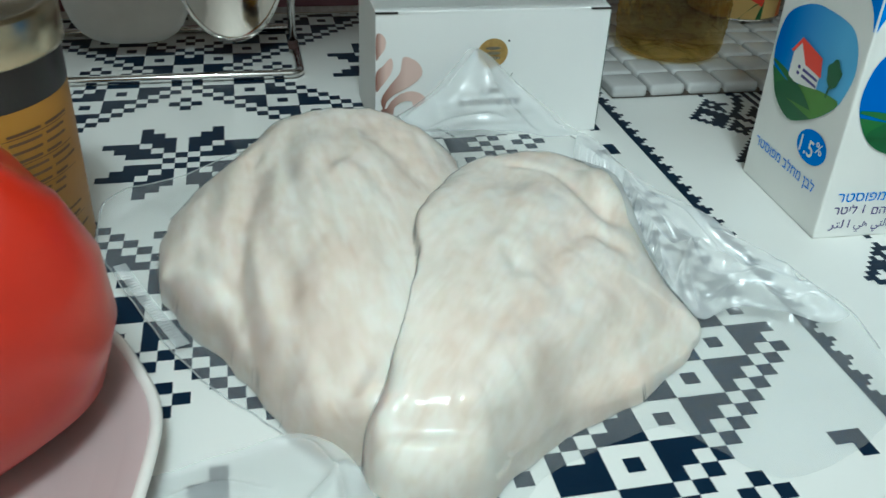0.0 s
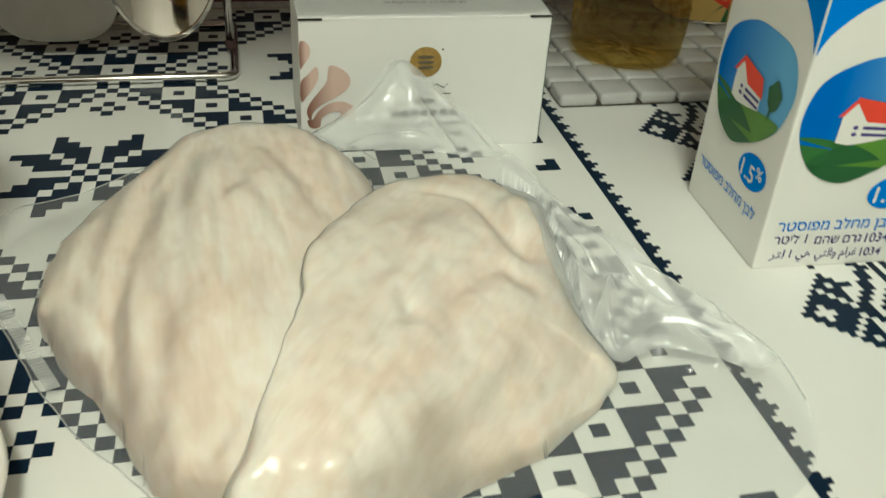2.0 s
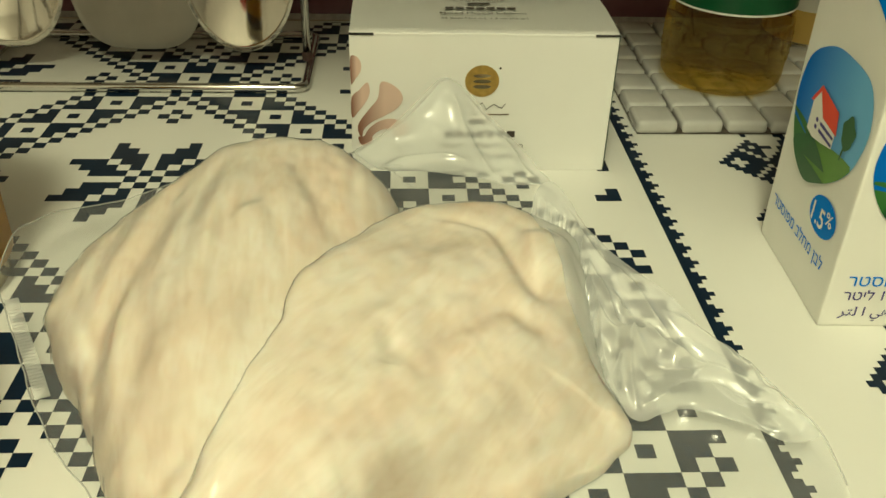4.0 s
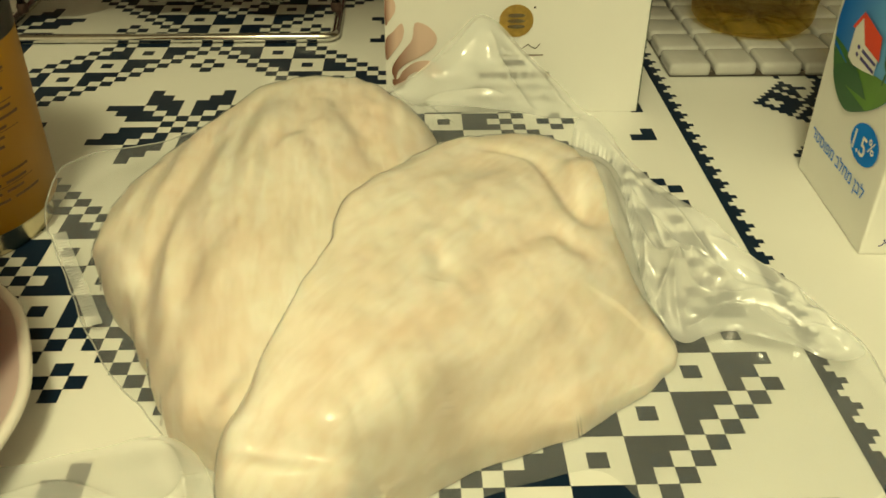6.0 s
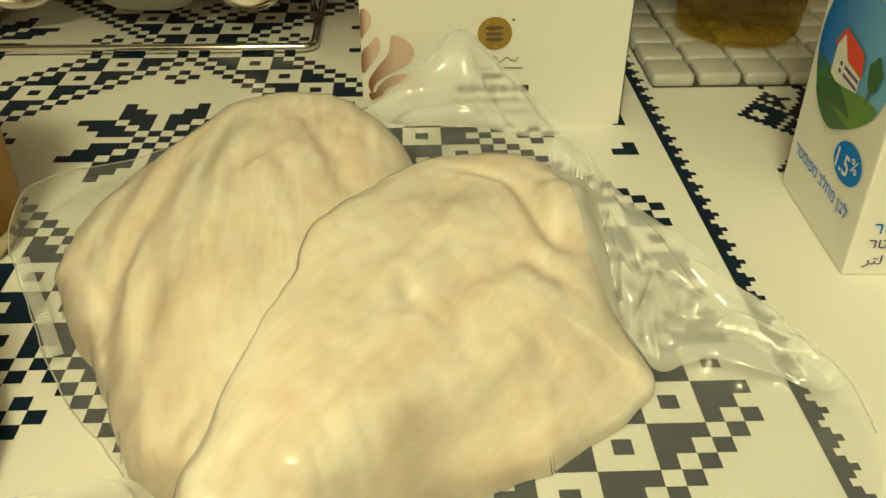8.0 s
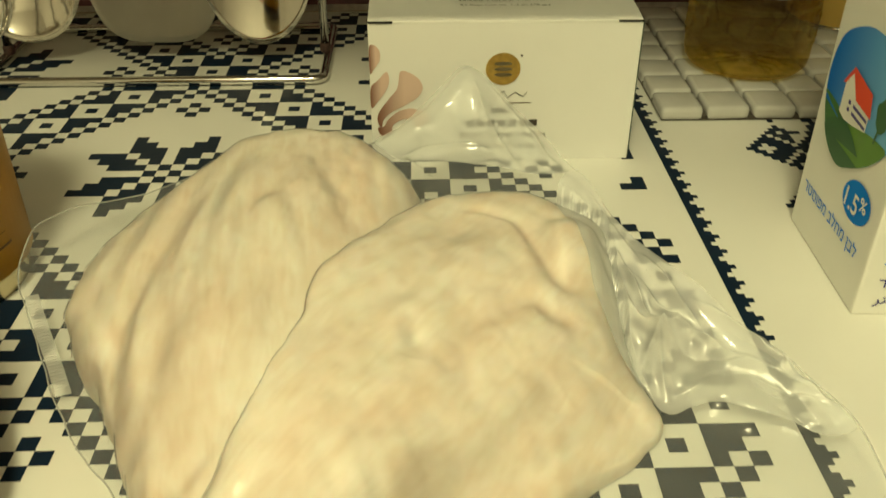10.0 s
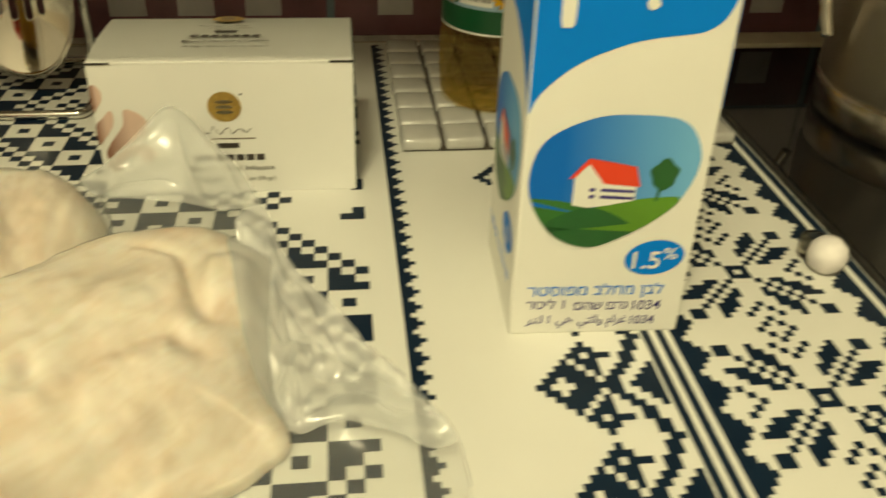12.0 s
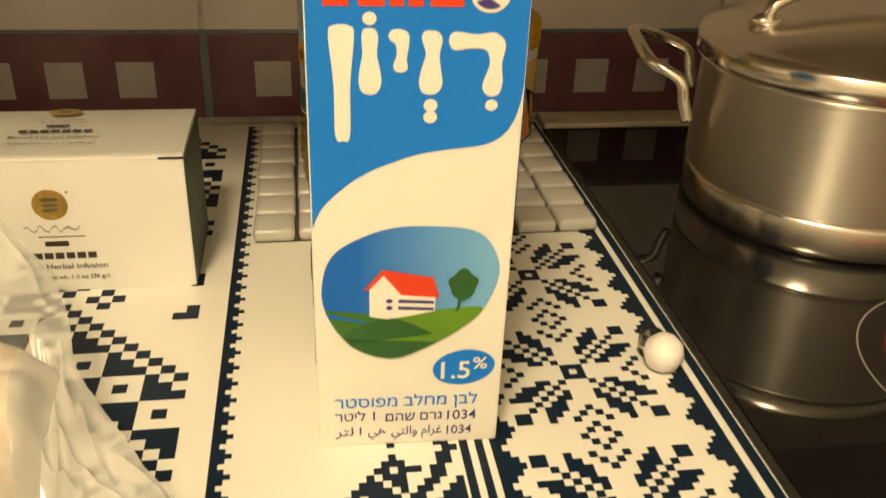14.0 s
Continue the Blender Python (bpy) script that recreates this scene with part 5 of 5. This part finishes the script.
def ragged(outline, seg, amount=0.0008):
    """The uneven cut edge of a film through a few corners."""
    line = np.array([tuple(o) for o in spline(outline, seg)])
    line[:, 0] += amount * grainy(line[:, 0], line[:, 1], 90, 90, 3.3)
    line[:, 1] += amount * grainy(line[:, 0], line[:, 1], 90, 90, 8.3)
    line[:, 2] = np.maximum(line[:, 2] * (1 + 0.12 * grainy(line[:, 0], line[:, 1], 60, 60, 5.3)), 0.0008)
    return line


def film_sheet(outline, centre, known, creases, off, rings=130, seg=16, over=True, ripple=1.0, lift=0.00025):
    """Clear film: an outline of (x, y, height), known heights inside, sharp creases, and the flesh that holds it up."""
    line = ragged(outline, seg)
    mid = np.array(centre)
    R = np.linspace(1, 1 / rings, rings)[:, None]
    X, Y = mid[0] + (line[:, 0] - mid[0]) * R, mid[1] + (line[:, 1] - mid[1]) * R
    every = list(known) + [tuple(p) for p in line[::5]]
    top = np.zeros(X.shape)
    weight = np.zeros(X.shape)
    for kx, ky, kz in every:
        w = 1 / ((X - kx) ** 2 + (Y - ky) ** 2 + 2e-5) ** 1.75
        top += w * kz
        weight += w
    Z = top / weight
    inside = np.minimum(1.0, (1 - R) * 8 + 0.05)
    soft = 0.0016 * grainy(X + 0.5 * Y, Y, 38, 16, off) + 0.0007 * grainy(X, Y, 70, 45, off * 2)
    bent = furrows(X, Y, [(-h, w, l) for h, w, l in creases], 1.25)
    Z = Z + (ripple * soft + bent) * inside
    if over:
        cling = 0.0002 * grainy(X, Y, 160, 90, off) + 0.12 * bent
        for k in range(X.shape[0]):
            for j in range(X.shape[1]):
                x, y = float(X[k, j]), float(Y[k, j])
                near = max(flesh_top(x + dx, y + dy) for dx, dy in ((0, 0), (0.0005, 0), (-0.0005, 0), (0, 0.0005), (0, -0.0005)))
                if near > 0.0015:
                    Z[k, j] = near + lift + max(0.0, cling[k, j])
    Z = np.maximum(Z, 0.0008)
    return rounded([list(zip(X[k], Y[k], Z[k])) for k in range(rings)], (mid[0], mid[1], float(Z[-1].mean())))


BAGLINE = [(0.004, 0.030, 0.002), (0.012, 0.052, 0.007), (0.007, 0.076, 0.014), (-0.011, 0.098, 0.021), (-0.030, 0.122, 0.026), (-0.041, 0.140, 0.028), (-0.052, 0.160, 0.031), (-0.062, 0.190, 0.033), (-0.072, 0.215, 0.038), (-0.084, 0.228, 0.048), (-0.094, 0.234, 0.057), (-0.103, 0.236, 0.061), (-0.116, 0.238, 0.048), (-0.132, 0.242, 0.030), (-0.150, 0.252, 0.018), (-0.178, 0.251, 0.014), (-0.212, 0.246, 0.011), (-0.240, 0.229, 0.009),
           (-0.258, 0.213, 0.012), (-0.271, 0.194, 0.018), (-0.2755, 0.174, 0.020), (-0.2750, 0.156, 0.014), (-0.266, 0.137, 0.008), (-0.256, 0.118, 0.004), (-0.245, 0.098, 0.002), (-0.228, 0.073, 0.001), (-0.212, 0.054, 0.001), (-0.197, 0.030, 0.004), (-0.190, 0.012, 0.004), (-0.176, 0.001, 0.004), (-0.157, -0.002, 0.003), (-0.143, 0.005, 0.002), (-0.132, 0.016, 0.001), (-0.122, 0.021, 0.001), (-0.110, 0.025, 0.002), (-0.100, 0.029, 0.001), (-0.089, 0.032, 0.001), (-0.079, 0.031, 0.001), (-0.071, 0.021, 0.001), (-0.054, 0.004, 0.001), (-0.019, 0.013, 0.001)]
INNER = [(-0.033, 0.110, 0.020), (-0.046, 0.084, 0.004), (-0.040, 0.070, 0.0015), (-0.028, 0.050, 0.001), (-0.060, 0.040, 0.001), (-0.046, 0.046, 0.001), (-0.010, 0.045, 0.001), (-0.022, 0.070, 0.0015), (-0.008, 0.066, 0.004), (-0.112, 0.214, 0.042), (-0.092, 0.205, 0.040), (-0.130, 0.222, 0.028), (-0.110, 0.195, 0.036), (-0.060, 0.178, 0.030), (-0.070, 0.196, 0.034), (-0.044, 0.130, 0.022), (-0.050, 0.110, 0.014), (-0.262, 0.172, 0.016), (-0.256, 0.150, 0.012), (-0.244, 0.112, 0.005), (-0.232, 0.090, 0.003)]
CREASES = [(0.0032, 0.0018, [(-0.141, 0.220), (-0.124, 0.217), (-0.110, 0.225), (-0.103, 0.232)]), (0.0028, 0.0022, [(-0.098, 0.215), (-0.091, 0.201), (-0.083, 0.188)]), (0.0030, 0.0014, [(-0.141, 0.207), (-0.129, 0.198), (-0.114, 0.178)]), (0.0022, 0.0016, [(-0.134, 0.227), (-0.115, 0.220), (-0.093, 0.219)]),
           (0.0024, 0.0018, [(-0.190, 0.240), (-0.171, 0.245), (-0.148, 0.240)]), (0.0030, 0.0020, [(-0.251, 0.115), (-0.240, 0.101), (-0.234, 0.094), (-0.225, 0.086)]), (0.0026, 0.0020, [(-0.266, 0.148), (-0.256, 0.141), (-0.244, 0.120), (-0.230, 0.095)]), (0.0024, 0.0020, [(-0.256, 0.180), (-0.259, 0.160), (-0.255, 0.146)]), (0.0030, 0.0014, [(-0.258, 0.206), (-0.250, 0.190)]),
           (0.0034, 0.0016, [(-0.062, 0.130), (-0.053, 0.112), (-0.048, 0.096), (-0.050, 0.086)]), (0.0026, 0.0016, [(-0.062, 0.150), (-0.060, 0.125), (-0.057, 0.105), (-0.052, 0.093)]), (0.0014, 0.0012, [(-0.038, 0.079), (-0.029, 0.068), (-0.023, 0.060)]), (0.0014, 0.0014, [(-0.024, 0.061), (-0.010, 0.047), (-0.003, 0.036)]), (0.0022, 0.0014, [(-0.006, 0.080), (-0.001, 0.068), (0.004, 0.056)]),
           (0.0016, 0.0012, [(-0.128, 0.036), (-0.118, 0.034), (-0.104, 0.038)])]
bag = part("bag", film_sheet(BAGLINE, (-0.125, 0.115), INNER, CREASES, 1.3), FILM, fish, "clear crinkled plastic film", True)
FOLDLINE = [(0.009, 0.072, 0.014), (-0.010, 0.0975, 0.023), (-0.029, 0.1215, 0.028), (-0.040, 0.1395, 0.030), (-0.051, 0.160, 0.034), (-0.061, 0.188, 0.037), (-0.072, 0.165, 0.040), (-0.068, 0.138, 0.036), (-0.063, 0.112, 0.026), (-0.056, 0.093, 0.012), (-0.045, 0.084, 0.004), (-0.036, 0.086, 0.006), (-0.026, 0.086, 0.007), (-0.011, 0.079, 0.006), (0.002, 0.070, 0.006)]
WING = [(0.0052, 0.0022, [(-0.044, 0.104), (-0.034, 0.095), (-0.019, 0.094), (-0.007, 0.087), (0.004, 0.078)]), (0.0040, 0.0018, [(-0.040, 0.089), (-0.026, 0.092), (-0.017, 0.086), (-0.008, 0.081), (0.003, 0.077)]), (0.0042, 0.0020, [(-0.062, 0.130), (-0.052, 0.112), (-0.040, 0.101)]), (0.0040, 0.0016, [(-0.050, 0.096), (-0.046, 0.102), (-0.038, 0.106)]),
        (0.0040, 0.0022, [(-0.045, 0.136), (-0.038, 0.118), (-0.030, 0.104)]), (0.0030, 0.0016, [(-0.030, 0.113), (-0.018, 0.102), (-0.006, 0.090)]), (0.0030, 0.0018, [(-0.059, 0.170), (-0.053, 0.148), (-0.046, 0.132)]), (0.0034, 0.0014, [(-0.056, 0.142), (-0.050, 0.118), (-0.044, 0.100), (-0.043, 0.088)]), (0.0034, 0.0013, [(-0.052, 0.128), (-0.042, 0.112), (-0.030, 0.100), (-0.014, 0.094)]), (0.0026, 0.0012, [(-0.034, 0.092), (-0.022, 0.090), (-0.008, 0.083), (0.004, 0.073)])]
part("bag_fold", film_sheet(FOLDLINE, (-0.040, 0.110), [(-0.040, 0.106, 0.024), (-0.030, 0.100, 0.021), (-0.016, 0.090, 0.015), (-0.048, 0.126, 0.028), (-0.056, 0.150, 0.033), (-0.004, 0.080, 0.011)], WING, 6.6, 90, 18, True, 0.5, 0.0007), FOLD, bag, "gathered wrinkled side of the bag", True)
PEAK = [(-0.142, 0.219, 0.035), (-0.126, 0.223, 0.046), (-0.112, 0.231, 0.057), (-0.103, 0.2365, 0.063), (-0.094, 0.2345, 0.059), (-0.084, 0.2285, 0.050), (-0.071, 0.2155, 0.040), (-0.061, 0.190, 0.036), (-0.072, 0.183, 0.039), (-0.092, 0.188, 0.041), (-0.114, 0.193, 0.038), (-0.132, 0.205, 0.035)]
part("bag_peak", film_sheet(PEAK, (-0.100, 0.211), [(-0.100, 0.211, 0.048), (-0.120, 0.212, 0.043), (-0.084, 0.206, 0.043)], [(0.0042, 0.0020, [(-0.140, 0.217), (-0.124, 0.217), (-0.111, 0.224), (-0.103, 0.233)]), (0.0036, 0.0024, [(-0.099, 0.226), (-0.093, 0.208), (-0.084, 0.192)]), (0.0030, 0.0018, [(-0.092, 0.230), (-0.078, 0.214), (-0.068, 0.195)]), (0.0026, 0.0016, [(-0.130, 0.207), (-0.112, 0.203), (-0.096, 0.199)])], 2.7, 70, 16, False, 0.6), DOUBLE, bag, "upturned pointed corner of the bag", True)
TAIL = [(-0.262, 0.030, 0.001), (-0.240, 0.0375, 0.004), (-0.222, 0.040, 0.007), (-0.205, 0.041, 0.009), (-0.192, 0.030, 0.012), (-0.184, 0.014, 0.009), (-0.176, 0.000, 0.007), (-0.178, -0.024, 0.003), (-0.214, -0.036, 0.001), (-0.256, -0.018, 0.001)]
part("bag_tail", film_sheet(TAIL, (-0.212, 0.008), [(-0.215, 0.006, 0.002), (-0.200, 0.022, 0.008), (-0.235, 0.01, 0.001)], [(0.0030, 0.0016, [(-0.211, 0.040), (-0.201, 0.034), (-0.194, 0.022), (-0.192, 0.005)]), (0.0030, 0.0016, [(-0.206, 0.010), (-0.195, 0.021), (-0.187, 0.028)]), (0.0022, 0.0014, [(-0.252, 0.026), (-0.232, 0.026), (-0.214, 0.020)])], 4.4, 60, 16, False, 0.8), DOUBLE, bag, "loose flat end of the bag", True)
part("bag_edge", tube(ragged(BAGLINE, 16)[16:432:2], 0.0003, 6), DOUBLE, bag, "bright cut edge of the film", True)
seam = [(-0.2690, 0.143, 0.0115), (-0.2610, 0.128, 0.0085), (-0.2520, 0.112, 0.0055), (-0.2440, 0.097, 0.0040)]
bm = bmesh.new()
line = spline(seam, 24, False)
rows = [[bm.verts.new(p + Vector((dx, dx * 0.4, 0.0006 + 0.0005 * (k % 2)))) for k, p in enumerate(line)] for dx in (0.0002, 0.0025, 0.0048)]
for a, b in zip(rows, rows[1:]):
    for k in range(len(a) - 1):
        bm.faces.new((a[k], a[k + 1], b[k + 1], b[k]))
part("seal_strip", bm, SEALM, bag, "embossed heat-seal strip")

# ---- wall tiles ----
TW, J0 = 0.194, -0.031
k = 0
for n in range(-6, 8):
    x = J0 + n * TW
    structure("wall_tile_band", boxed(x + 0.0030, x + TW - 0.0030, 0.510, 0.516, 0.003, 0.0655, 0.0006), MAROON, "maroon border tile with pale squares", "tile")
    structure("wall_tile_liner", boxed(x, x + TW, 0.5108, 0.516, 0.0657, 0.0683), LINER, "thin blue-grey liner over the border tiles", "tile")
    structure("wall_tile_joint", boxed(x - 0.0030, x + 0.0030, 0.5112, 0.516, 0.003, 0.0655), LINER, "blue-grey joint between the border tiles", "tile joint")
    for s in range(3):
        xs = x + 0.035 + s * 0.0485
        structure("tile_square", boxed(xs, xs + 0.026, 0.5094, 0.5105, 0.019, 0.0455), BANDSQ, "pale grey square printed on border tile", "tile print")
    for r in range(3):
        z0 = 0.0685 + r * TW
        structure("wall_tile", boxed(x + 0.0015, x + TW - 0.0015, 0.510, 0.516, z0, z0 + TW - 0.003, 0.0008), WALLT, "plain grey-beige glazed wall tile", "tile")
